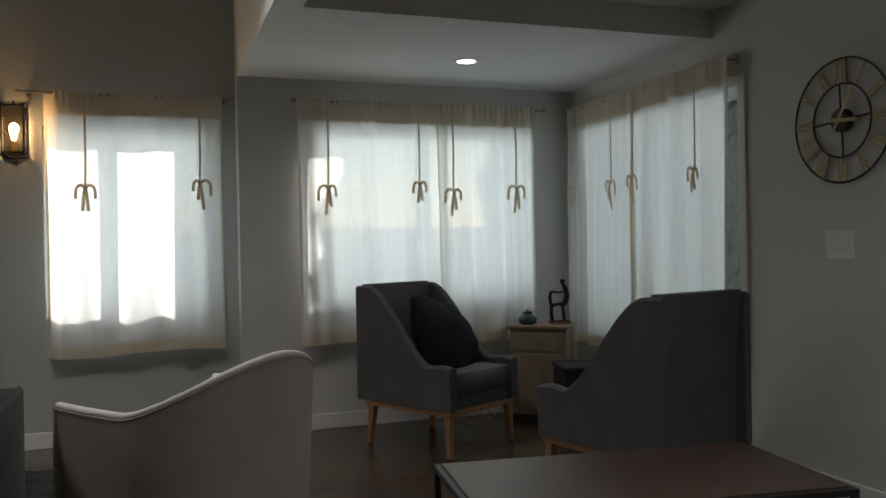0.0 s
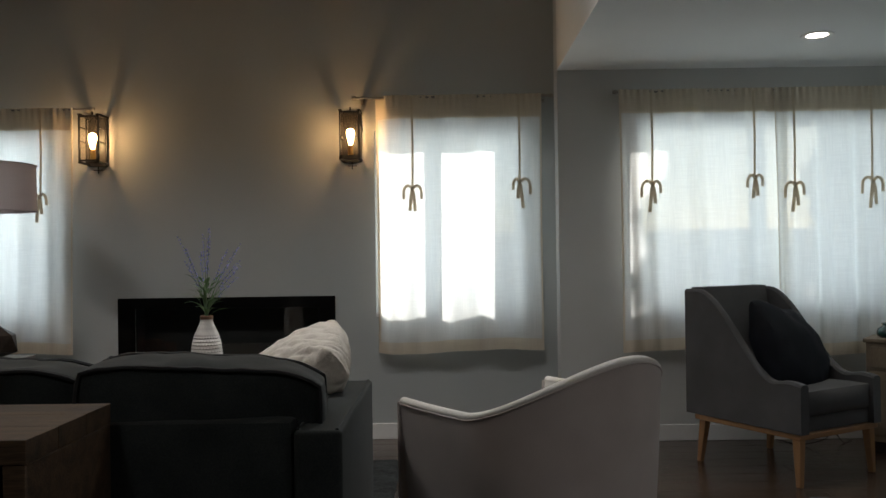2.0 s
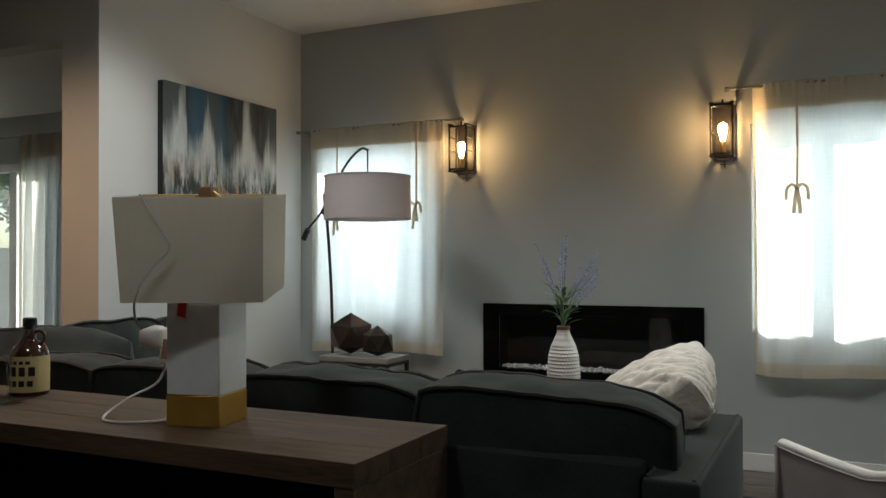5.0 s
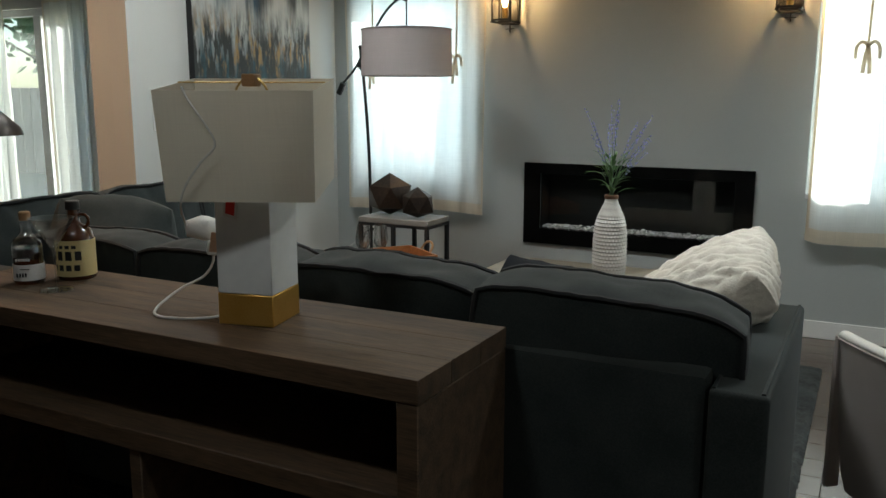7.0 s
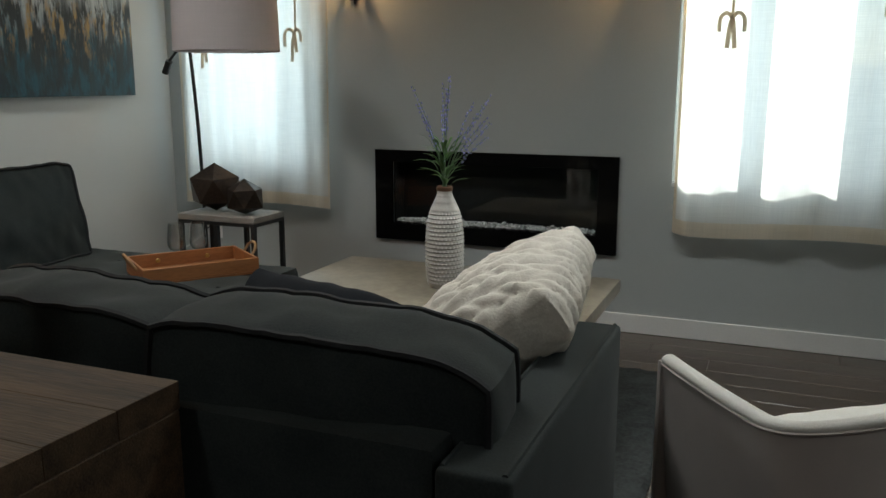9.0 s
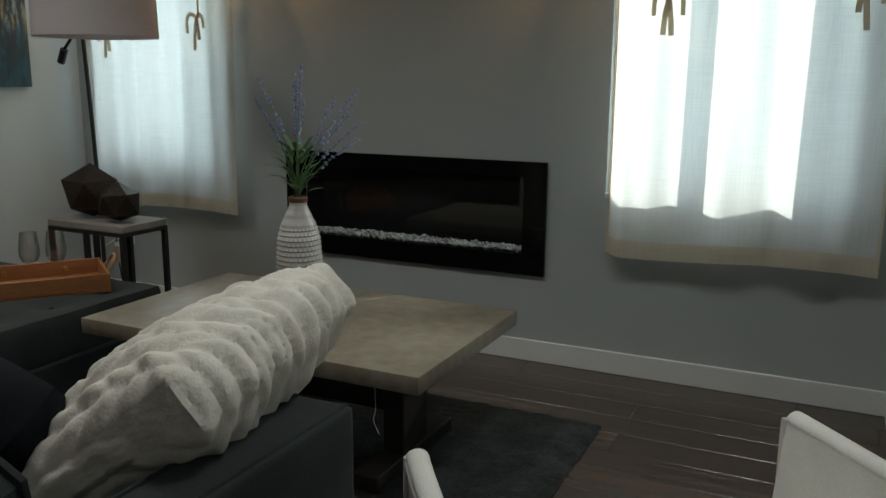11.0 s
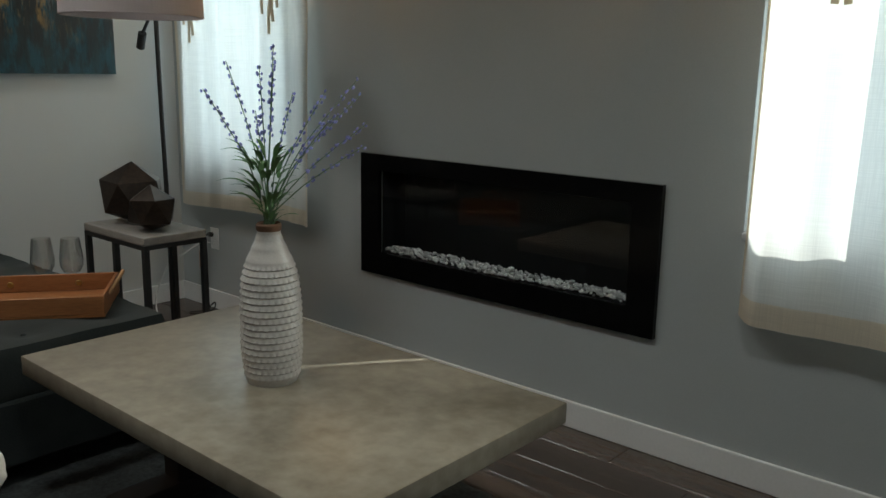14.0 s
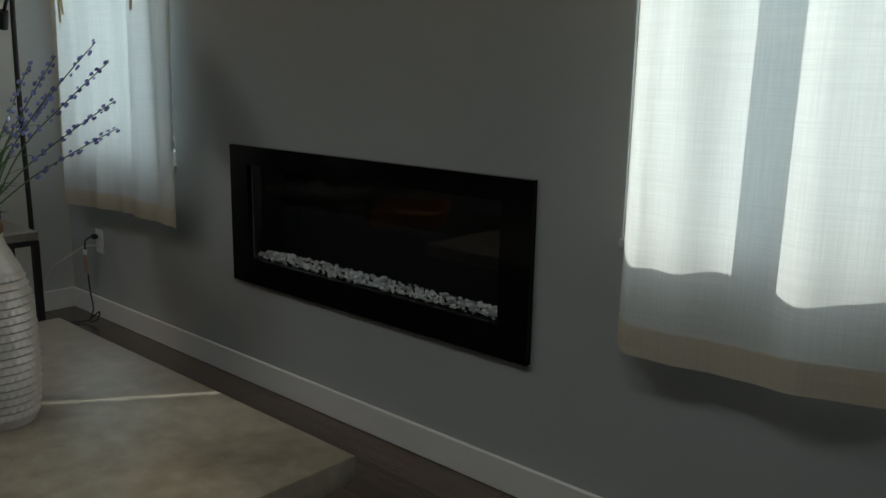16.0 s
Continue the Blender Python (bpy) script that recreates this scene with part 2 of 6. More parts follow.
def part(name, bm, material, parent=None, label="", smooth=True, m=None, kind=""):
    """Links a bmesh as one mesh object under a thing or a part."""
    bmesh.ops.recalc_face_normals(bm, faces=bm.faces[:])
    me = bpy.data.meshes.new(name)
    bm.to_mesh(me)
    bm.free()
    me.materials.append(M[material] if isinstance(material, str) else material)
    if smooth:
        me.shade_smooth()
        me.set_sharp_from_angle(angle=radians(38))
    ob = new(name, me)
    if m is not None:
        ob.matrix_basis = m
    ob.parent = parent
    if label or kind:
        tagged(ob, label, kind=kind)
    return ob


def share(name, mesh, parent, m):
    """Another object on a mesh that exists already."""
    ob = new(name, mesh)
    ob.parent = parent
    ob.matrix_basis = m
    return ob


def thing(name, label, category, m=None, group="", kind=""):
    """An Empty at the base of a thing, to hold its parts."""
    ob = new(name)
    ob.empty_display_size = 0.1
    if m is not None:
        ob.matrix_basis = m
    return tagged(ob, label, category, group, kind)


def structure(name, bm, material, label="", smooth=False):
    ob = part(name, bm, material, None, smooth=smooth)
    return tagged(ob, label, kind="structure")


def puff(size, bulge=0.35, n=10, seed=0, wrinkle=0.006, corner=0.16, dome=0.5):
    """A stuffed cushion: a box of the given size, fuller in the middle, pinched at seams, with soft folds."""
    sx, sy, sz = size
    bm = bmesh.new()
    bmesh.ops.create_cube(bm, size=2.0)
    bmesh.ops.subdivide_edges(bm, edges=bm.edges[:], cuts=n, use_grid_fill=True)
    for v in bm.verts:
        x, y, z = v.co
        p = 5
        k = (abs(x) ** p + abs(y) ** p + abs(z) ** p) ** (-1 / p) * max(abs(x), abs(y), abs(z))
        x, y, z = x * (1 - corner) + x * corner * k, y * (1 - corner) + y * corner * k, z * (1 - corner) + z * corner * k
        fx, fy, fz = 1 - x * x, 1 - y * y, 1 - z * z
        q = Vector((x * (1 + bulge * 0.5 * dome * fy * fz), y * (1 + bulge * fx * fz), z * (1 + bulge * dome * fx * fy)))
        w = Vector((q.x * sx / 2, q.y * sy / 2, q.z * sz / 2))
        nz = noise.noise(w * 7 + Vector((seed * 3.1, seed * 1.7, 0))) * wrinkle * 2 + noise.noise(Vector((w.x * 22, w.y * 8, w.z * 9)) + Vector((seed, 0, 0))) * wrinkle
        v.co = w + Vector((x * 0.2, y, z)).normalized() * nz
    return bm

# ---------- the shell ----------
YF, XL, YB, XR = 7.0, -3.61, 6.84, 3.34   # fireplace wall, left wall, bay wall, right wall
ZC, ZL, ZR = 2.98, 2.41, 2.57             # living ceiling, low ceiling, recess ceiling
BX0, BX1, BY = 0.83, 0.98, 5.14           # beam sides, front of the low ceiling


def wall_x(x0, x1, y0, y1, z1, holes):
    """Boxes of a wall along x that leave holes (x0, x1, z0, z1) open."""
    bm, x = bmesh.new(), x0
    for a, b, c, d in sorted(holes):
        box(bm, (x, y0, 0), (a, y1, z1))
        if c > 0:
            box(bm, (a, y0, 0), (b, y1, c))
        box(bm, (a, y0, d), (b, y1, z1))
        x = b
    box(bm, (x, y0, 0), (x1, y1, z1))
    return bm


def wall_y(y0, y1, x0, x1, z1, holes):
    bm = wall_x(y0, y1, x0, x1, z1, holes)
    for v in bm.verts:
        v.co.x, v.co.y = v.co.y, v.co.x
    return bm


W1, W2 = (-3.36, -2.535, 0.84, 2.06), (-0.377, 0.62, 0.84, 2.06)
W3, W4 = (1.34, 2.96, 0.86, 2.08), (4.92, 6.62, 0.62, 2.10)
FIRE = (-1.99, -0.76, 0.50, 0.90)
structure("wall_north", wall_x(XL - 0.14, BX0, YF, YF + 0.16, ZC + 0.1, [W1, W2, FIRE]), "wall_grey", "grey-green painted accent wall with two windows and fireplace")
structure("wall_bay", wall_x(BX0, XR + 0.16, YB, YB + 0.32, ZC + 0.12, [W3]), "wall_light", "light grey painted wall with one wide window")
structure("wall_east", wall_y(-2.6, YB, XR, XR + 0.16, ZC + 0.1, [W4]), "wall_light", "light grey painted side wall with window and clock")
structure("wall_west", boxes(((XL - 0.14, 5.08, 0), (XL, YF, ZC + 0.1))), "wall_light", "light grey painted wall carrying the painting")
structure("wall_opening", wall_x(-9.0, XL - 0.14, 5.08, 5.22, ZC + 0.1, [(-8.6, -3.90, 0, 2.52)]), "wall_light", "light painted wall with a wide cased opening")
structure("wall_dining", wall_x(-9.0, XL - 0.14, YF, YF + 0.16, 2.8, [(-7.75, -6.1, 0.0, 2.16)]), "wall_light", "light wall with a sliding glass door")
structure("wall_far_west", boxes(((-9.14, -2.6, 0), (-9.0, YF + 0.16, ZC + 0.1))), "wall_light")
structure("wall_south", boxes(((-9.14, -2.74, 0), (XR + 0.16, -2.6, ZC + 0.1))), "wall_light")
structure("ceiling", boxes(((-9.14, -2.74, ZC), (BX0, YF + 0.16, ZC + 0.12))), "ceiling", "white painted living room ceiling")
structure("ceiling_low", boxes(((BX1, BY, ZL), (XR, YB, ZL + 0.12)), ((BX0, -2.6, ZL), (BX1, YB, ZC + 0.12)), ((BX1, BY, ZL + 0.12), (XR, BY + 0.1, ZC + 0.12))), "ceiling", "white dropped ceiling with beam over the window corner")
structure("ceiling_recess", boxes(((BX1, -2.6, ZR), (XR, BY, ZR + 0.1))), "ceiling", "white recessed ceiling panel")
structure("ceiling_dining", boxes(((-9.0, 5.22, 2.60), (XL - 0.14, YF, 2.7))), "ceiling")

floor = structure("floor", boxes(((-9.14, -2.74, -0.12), (XR + 0.16, YF + 0.16, -0.006))), "joint", "dark brown hardwood plank floor")

BBT = 0.014


def baseboard(name, a, b):
    return structure(name, boxes((a, b), bevel=0.003), "trim", "white painted baseboard")


baseboard("baseboard", (XL, YF - BBT, 0), (BX0, YF, 0.105))
baseboard("baseboard_bay", (BX0 + BBT, YB - BBT, 0), (XR, YB, 0.105))
baseboard("baseboard_return", (BX0 - BBT, YB - BBT, 0), (BX0, YF - BBT, 0.105))
baseboard("baseboard_west", (XL, 5.08, 0), (XL + BBT, YF - BBT, 0.105))
baseboard("baseboard_east", (XR - BBT, -2.6, 0), (XR, YB - BBT, 0.105))

# ---------- windows ----------
def window(name, w, h, m, label, split=0.5, depth=0.12, casing=0.0):
    """A white vinyl slider: outer frame, meeting stile, two panes; local x across, y outward, z up."""
    top = thing(name, label, "window", m, kind="structure")
    f = 0.045
    part("window_frame", boxes(((0, 0.05, 0), (f, depth, h)), ((w - f, 0.05, 0), (w, depth, h)), ((f, 0.05, 0), (w - f, depth, f)), ((f, 0.05, h - f), (w - f, depth, h))), "vinyl", top)
    c = w * split
    part("mullion", boxes(((c - 0.05, 0.06, f), (c + 0.05, depth - 0.01, h - f)), bevel=0.004), "vinyl", top)
    for a, b in ((f, c - 0.05), (c + 0.05, w - f)):
        p = part("pane", boxes(((a, 0.085, f), (b, 0.091, h - f))), "pane", top)
        p.visible_shadow = False
    part("window_sill", boxes(((0.0, -0.02, -0.025), (w, 0.05, -0.001)), bevel=0.004), "vinyl", top)
    if casing:
        k = casing
        part("casing", boxes(((-k, -0.018, -k), (0, -0.001, h + k)), ((w, -0.018, -k), (w + k, -0.001, h + k)), ((0, -0.018, h), (w, -0.001, h + k)), ((0, -0.018, -k), (w, -0.001, -0.026)), bevel=0.003), "trim", top)
    return top


window("window_1", W1[1] - W1[0], W1[3] - W1[2], pose(W1[0], YF, W1[2]), "white sliding window behind cream curtains")
window("window_2", W2[1] - W2[0], W2[3] - W2[2], pose(W2[0], YF, W2[2]), "white sliding window in full sun", split=0.52)
window("window_3", W3[1] - W3[0], W3[3] - W3[2], pose(W3[0], YB, W3[2]), "wide white window behind two curtain panels", casing=0.04)
window("window_4", W4[1] - W4[0], W4[3] - W4[2], pose(XR, W4[1], W4[2], rz=-90), "wide white window on the side wall", casing=0.06)

# ---------- more materials ----------
M["fire_black"] = mat("black_glass_panel", (0.004, 0.004, 0.004), (0.006, 0.006, 0.006), 5, 0.10, 0.0, rough2=0.16)
M["fire_inside"] = mat("matt_black_firebox", (0.002, 0.002, 0.002), None, 10, 0.8)
M["fire_glass"] = clear("fireplace_glass", (0.97, 0.98, 0.98), 0.05, 0.015, 0.16)
M["pebble"] = mat("white_pebble", (0.86, 0.85, 0.83), (0.70, 0.70, 0.70), 18, 0.5, 0.2, vary=0.4)
M["vase"] = mat("glazed_white_ceramic", (0.43, 0.405, 0.37), (0.52, 0.49, 0.455), 12, 0.26, 0.05, coat=0.4)
M["rim"] = mat("brown_raw_clay", (0.11, 0.055, 0.03), (0.17, 0.09, 0.05), 30, 0.7)
M["stem"] = mat("plant_stem_green", (0.09, 0.15, 0.07), (0.12, 0.19, 0.10), 20, 0.6, 0.1)
M["leaf"] = mat("plant_leaf_green", (0.07, 0.15, 0.045), (0.12, 0.23, 0.08), 25, 0.55, 0.1, vary=0.3)
M["lavender"] = mat("lavender_flower", (0.20, 0.21, 0.50), (0.32, 0.32, 0.62), 60, 0.8, 0.2, vary=0.3)
M["stonetop"] = mat("mottled_stone_top", (0.175, 0.15, 0.112), (0.32, 0.285, 0.222), 2.2, 0.22, 0.06, fine=22, rough2=0.42)
M["greywood"] = mat("grey_washed_wood", (0.16, 0.145, 0.13), (0.25, 0.235, 0.215), 2.5, 0.5, 0.3, stretch=(0.8, 9, 9), fine=34)
M["rug"] = mat("charcoal_shag_rug", (0.012, 0.014, 0.014), (0.045, 0.05, 0.05), 9, 0.95, 0.8, fine=70, dist=0.01)
M["bronze"] = mat("dark_bronze_facets", (0.030, 0.024, 0.020), (0.062, 0.045, 0.034), 7, 0.30, 0.1, metal=0.6, fine=60)
M["shade_pink"] = cloth("mauve_linen_shade", (0.60, 0.53, 0.52), 0.25, 0.0, 0.95)
M["shade_white"] = cloth("ivory_linen_shade", (0.80, 0.76, 0.68), 0.45, 0.0, 0.96)
M["marble"] = mat("white_marble", (0.76, 0.76, 0.75), (0.64, 0.64, 0.64), 5, 0.42, 0.0, fine=16, coat=0.05)
M["gold"] = mat("brushed_gold_leaf", (0.62, 0.36, 0.07), (0.70, 0.43, 0.11), 14, 0.34, 0.1, metal=0.75)
M["brass"] = mat("antique_brass", (0.50, 0.34, 0.12), None, 20, 0.3, 0.05, metal=1.0)
M["wicker_wood"] = mat("amber_stained_tray_wood", (0.22, 0.085, 0.028), (0.34, 0.14, 0.05), 3, 0.40, 0.2, stretch=(1, 8, 8), fine=30)
M["cable_white"] = mat("white_plastic", (0.72, 0.71, 0.68), None, 10, 0.4, 0.0)
M["cable_black"] = mat("black_plastic", (0.012, 0.012, 0.012), None, 10, 0.45, 0.0)
M["tag_red"] = mat("red_card_tag", (0.55, 0.02, 0.015), None, 10, 0.5)
M["tag_buff"] = mat("buff_card_tag", (0.55, 0.36, 0.25), None, 10, 0.6)
M["sign_label"] = mat("cream_bottle_label", (0.58, 0.47, 0.22), (0.64, 0.53, 0.27), 15, 0.6)
M["paper"] = mat("white_paper_label", (0.70, 0.68, 0.66), None, 10, 0.6)
M["whisky"] = clear("amber_spirit", (0.60, 0.25, 0.09), 0.05)
M["amber"] = mat("brown_bottle_glass", (0.05, 0.018, 0.008), (0.07, 0.026, 0.01), 10, 0.08, 0.0, coat=0.5)
M["glass"] = clear("clear_drinking_glass", (0.95, 0.965, 0.965), 0.14, 0.02, 0.85)
M["cork"] = mat("cork_stopper", (0.36, 0.22, 0.11), (0.28, 0.16, 0.08), 40, 0.85)
M["cabinet"] = mat("weathered_oak_cabinet", (0.20, 0.155, 0.105), (0.29, 0.23, 0.165), 2.4, 0.55, 0.35, stretch=(8, 8, 1), fine=40)
M["pot_green"] = mat("dark_green_glaze", (0.012, 0.05, 0.045), (0.02, 0.075, 0.065), 14, 0.18, 0.05, coat=0.5)
M["statue"] = mat("dark_bronze_cast", (0.020, 0.018, 0.017), (0.035, 0.03, 0.028), 25, 0.35, 0.2, metal=0.6)
M["terracotta"] = mat("terracotta_base", (0.30, 0.11, 0.06), None, 20, 0.7)
M["navy"] = mat("black_velvet_pillow", (0.006, 0.007, 0.010), (0.012, 0.014, 0.019), 7, 0.8, 0.3, fine=300)
M["knit"] = mat("cream_chunky_knit", (0.70, 0.64, 0.55), (0.80, 0.74, 0.66), 10, 0.95, 0.6, fine=170, dist=0.004)
M["darktop"] = mat("dark_stained_table_top", (0.042, 0.026, 0.019), (0.085, 0.055, 0.040), 2.4, 0.30, 0.3, stretch=(0.8, 9, 9), fine=30, rough2=0.5)
M["darkleg"] = mat("espresso_wood_leg", (0.022, 0.016, 0.013), None, 6, 0.5, 0.1)
M["bulb"] = glow("burning_filament_bulb", (1.0, 0.62, 0.25), 32)
M["downlight"] = glow("lit_downlight_lens", (1.0, 0.88, 0.74), 9)
M["sconce_glass"] = clear("sconce_smoked_glass", (0.93, 0.90, 0.86), 0.05)
M["clock_gold"] = mat("worn_gold_numerals", (0.45, 0.34, 0.16), (0.55, 0.43, 0.24), 20, 0.5, 0.1, metal=0.5)
M["plate"] = mat("white_wall_plate", (0.87, 0.86, 0.84), None, 8, 0.35, 0.0)
M["fence"] = mat("weathered_fence_wood", (0.20, 0.17, 0.14), (0.28, 0.24, 0.20), 2, 0.8, 0.3, stretch=(9, 9, 1), vary=0.2)
M["ground"] = mat("patio_concrete_and_grass", (0.24, 0.23, 0.20), (0.14, 0.17, 0.08), 0.4, 0.9, 0.3, fine=6)
M["foliage"] = mat("shrub_foliage", (0.035, 0.09, 0.025), (0.08, 0.15, 0.05), 3, 0.6, 0.2, vary=0.3)
M["bark"] = mat("tree_bark", (0.09, 0.07, 0.055), (0.13, 0.105, 0.08), 6, 0.9, 0.5)


for key, level in (("sofa", 0.30), ("console", 0.35), ("fire_black", 0.22), ("charcoal", 0.25), ("navy", 0.15)):
    M[key].node_tree.nodes["Principled BSDF"].inputs["Specular IOR Level"].default_value = level


# ---------- curtains ----------
def cloth_sheet(w, z0, z1, seed, folds, amp, nx=90, nz=44, x0=0.0, sway=0.02, y=0.0, curl=0.0):
    """Hanging cloth in the local xz plane, gathered at the top, with folds that wander on the way down."""
    rnd = random.Random(seed)
    waves = [(folds * k * rnd.uniform(0.8, 1.2), rnd.uniform(0, 6.28), a, rnd.uniform(-1, 1)) for k, a in ((1, 1.0), (1.9, 0.5), (3.3, 0.25))]
    bm = bmesh.new()
    grid = []
    for j in range(nz + 1):
        t = j / nz
        z = z1 + (z0 - z1) * t
        row = []
        for i in range(nx + 1):
            u = i / nx
            d = sum(a * math.sin(f * u * 6.283 + p + c * t * 1.6) for f, p, a, c in waves)
            edge = sway * (0.5 - u) * math.sin(t * 2.4) * 0.6
            top = 0.006 * math.sin(u * w * 150) * max(0, 1 - t * 14)
            back = max(0.0, 1 - u / 0.07) ** 2 * curl
            zz = z + (0.012 * math.sin(u * 5 + seed) + 0.004 * d) * t
            soft = 1 - min(1.0, back * 9)
            row.append(bm.verts.new((x0 + u * w + edge - back * 0.25, y + back - (amp * d * (0.25 + 0.75 * min(1, t * 2.2)) + top + 0.010 * t) * soft, zz)))
        grid.append(row)
    for a, b in zip(grid, grid[1:]):
        for i in range(nx):
            bm.faces.new((a[i], a[i + 1], b[i + 1], b[i]))
    return bm


def band(w, z0, z1, seed, folds, amp, u0, u1, t0, t1, curl=0.0, thick=0.0025):
    """A hem: the same folds as the sheet, over a share of its width and height, doubled and set proud."""
    src = cloth_sheet(w, z0, z1, seed, folds, amp, curl=curl)
    src.verts.ensure_lookup_table()
    bm = bmesh.new()
    cols, rows = 91, 45
    i0, i1, j0, j1 = round(u0 * 90), round(u1 * 90), round(t0 * 44), round(t1 * 44)
    for off in (-thick, thick):
        g = [[bm.verts.new(src.verts[j * cols + i].co + Vector((0, off, 0))) for i in range(i0, i1 + 1)] for j in range(j0, j1 + 1)]
        for a, b in zip(g, g[1:]):
            for k in range(len(a) - 1):
                bm.faces.new((a[k], a[k + 1], b[k + 1], b[k]))
    src.free()
    return bm


def bow(x, z_top, z, seed, y=-0.03):
    """A ribbon from the header down to a bow with two loops and two tails."""
    rnd = random.Random(seed)
    bm = bmesh.new()

    def ribbon(pts, wid):
        pts = smooth_line(pts, 4)
        prev = None
        for i, p in enumerate(pts):
            d = (pts[min(i + 1, len(pts) - 1)] - pts[max(i - 1, 0)]).normalized()
            s = Vector((d.z, 0, -d.x)).normalized() * wid
            cur = [bm.verts.new(p + s + Vector((0, o, 0))) for o in (-0.001, 0.001)] + [bm.verts.new(p - s + Vector((0, o, 0))) for o in (0.001, -0.001)]
            if prev:
                for k in range(4):
                    bm.faces.new((prev[k], prev[(k + 1) % 4], cur[(k + 1) % 4], cur[k]))
            else:
                bm.faces.new(cur)
            prev = cur
        bm.faces.new(prev[::-1])

    ribbon([(x, y, z_top), (x + 0.004, y - 0.004, (z_top + z) / 2), (x, y - 0.004, z)], 0.007)
    for s in (-1, 1):
        k = rnd.uniform(0.7, 1.2)
        ribbon([(x, y - 0.012, z), (x + s * 0.028 * k, y - 0.022, z + 0.020), (x + s * 0.056 * k, y - 0.02, z - 0.004), (x + s * 0.060 * k, y - 0.016, z - 0.070 * k)], 0.0095)
        ribbon([(x, y - 0.014, z), (x + s * 0.010, y - 0.02, z - 0.06), (x + s * 0.018 * k, y - 0.016, z - 0.15 * k)], 0.011)
    bmesh.ops.create_icosphere(bm, subdivisions=1, radius=0.010, matrix=Matrix.Translation((x, y - 0.012, z)))
    return bm


def curtain(label, w, z0, z1, m, seed, ties, folds=3.0, amp=0.012, group="cream curtains", curl=0.0):
    top = thing("curtain", label, "curtain", m, group)
    bm = cloth_sheet(w, z0, z1, seed, folds, amp, curl=curl)
    part("curtain_sheet", bm, "curtain", top)
    part("header", band(w, z0, z1, seed, folds, amp, 0, 1, 0, 0.09, curl), "curtain_hem", top, "gathered rod pocket")
    part("bottom_hem", band(w, z0, z1, seed, folds, amp, 0, 1, 0.955, 1, curl), "curtain_hem", top, "doubled bottom hem")
    for a, b in ((0, 0.0115), (0.9885, 1)):
        part("side_hem", band(w, z0, z1, seed, folds, amp, a, b, 0.09, 0.955, curl), "curtain_hem", top)
    for k, (u, z) in enumerate(ties):
        part("ribbon_tie", bow(u, z1 - 0.02, z, seed * 7 + k), "ribbon", top, "cream ribbon tied in a bow")
    return top


def curtain_rod(x0, x1, m, stand=0.06, label="thin brushed nickel curtain rod on wall brackets"):
    top = thing("curtain_rod", label, "curtain rod", m, "curtain rods")
    part("rod", tube([(x0, 0, 0), (x1, 0, 0)], 0.008, 10), "metal", top)
    for x in (x0, x1):
        part("finial", lathe([(0, -0.016), (0.012, -0.014), (0.015, 0), (0.012, 0.014), (0, 0.016)], 12), "metal", top, m=pose(x, 0, 0, 0, 90, 0))
        xx = x + (0.05 if x == x0 else -0.05)
        part("bracket", boxes(((xx - 0.008, 0.0, -0.012), (xx + 0.008, stand - 0.004, 0.006)), ((xx - 0.014, stand - 0.004, -0.03), (xx + 0.014, stand, 0.03))), "metal", top)
    return top


YC, YCB, XCR = YF - 0.085, YB - 0.07, XR - 0.06
curtain_rod(-3.57, -2.23, pose(0, YC, 2.215), 0.085)
curtain("cream voile curtain with hems, hanging before a bright window", 1.10, 0.60, 2.225, pose(-3.455, YC - 0.012, 0), 11, [(0.25, 1.60), (0.90, 1.635)], 3.4, 0.020)
curtain_rod(-0.50, 0.80, pose(0, YC, 2.262), 0.085)
curtain("cream voile curtain lit through by direct sun", 1.08, 0.585, 2.275, pose(-0.345, YC - 0.012, 0), 23, [(0.225, 1.655), (0.925, 1.69)], 2.3, 0.022, curl=0.083)
curtain_rod(1.19, 3.06, pose(0, YCB, 2.25), 0.07)
curtain("cream voile curtain panel with bows, behind an armchair", 1.08, 0.585, 2.262, pose(1.21, YCB - 0.012, 0), 31, [(0.20, 1.65), (0.85, 1.68)], 3.4, 0.024)
curtain("cream voile curtain panel overlapping its pair", 0.78, 0.56, 2.262, pose(2.20, YCB - 0.022, 0), 47, [(0.11, 1.63), (0.60, 1.655)], 3.6, 0.024)
curtain_rod(0.0, 1.95, pose(XCR, 6.82, 2.245, rz=-90), 0.06)
curtain("cream voile curtain panel on the side window", 0.95, 0.52, 2.262, pose(XCR - 0.012, 6.80, 0, rz=-90), 53, [(0.14, 1.65), (0.69, 1.65)], 3.2, 0.026)
curtain("cream voile curtain panel leaving a gap at the window edge", 0.98, 0.55, 2.262, pose(XCR - 0.022, 5.89, 0, rz=-90), 61, [(0.07, 1.66), (0.72, 1.65)], 3.4, 0.026)

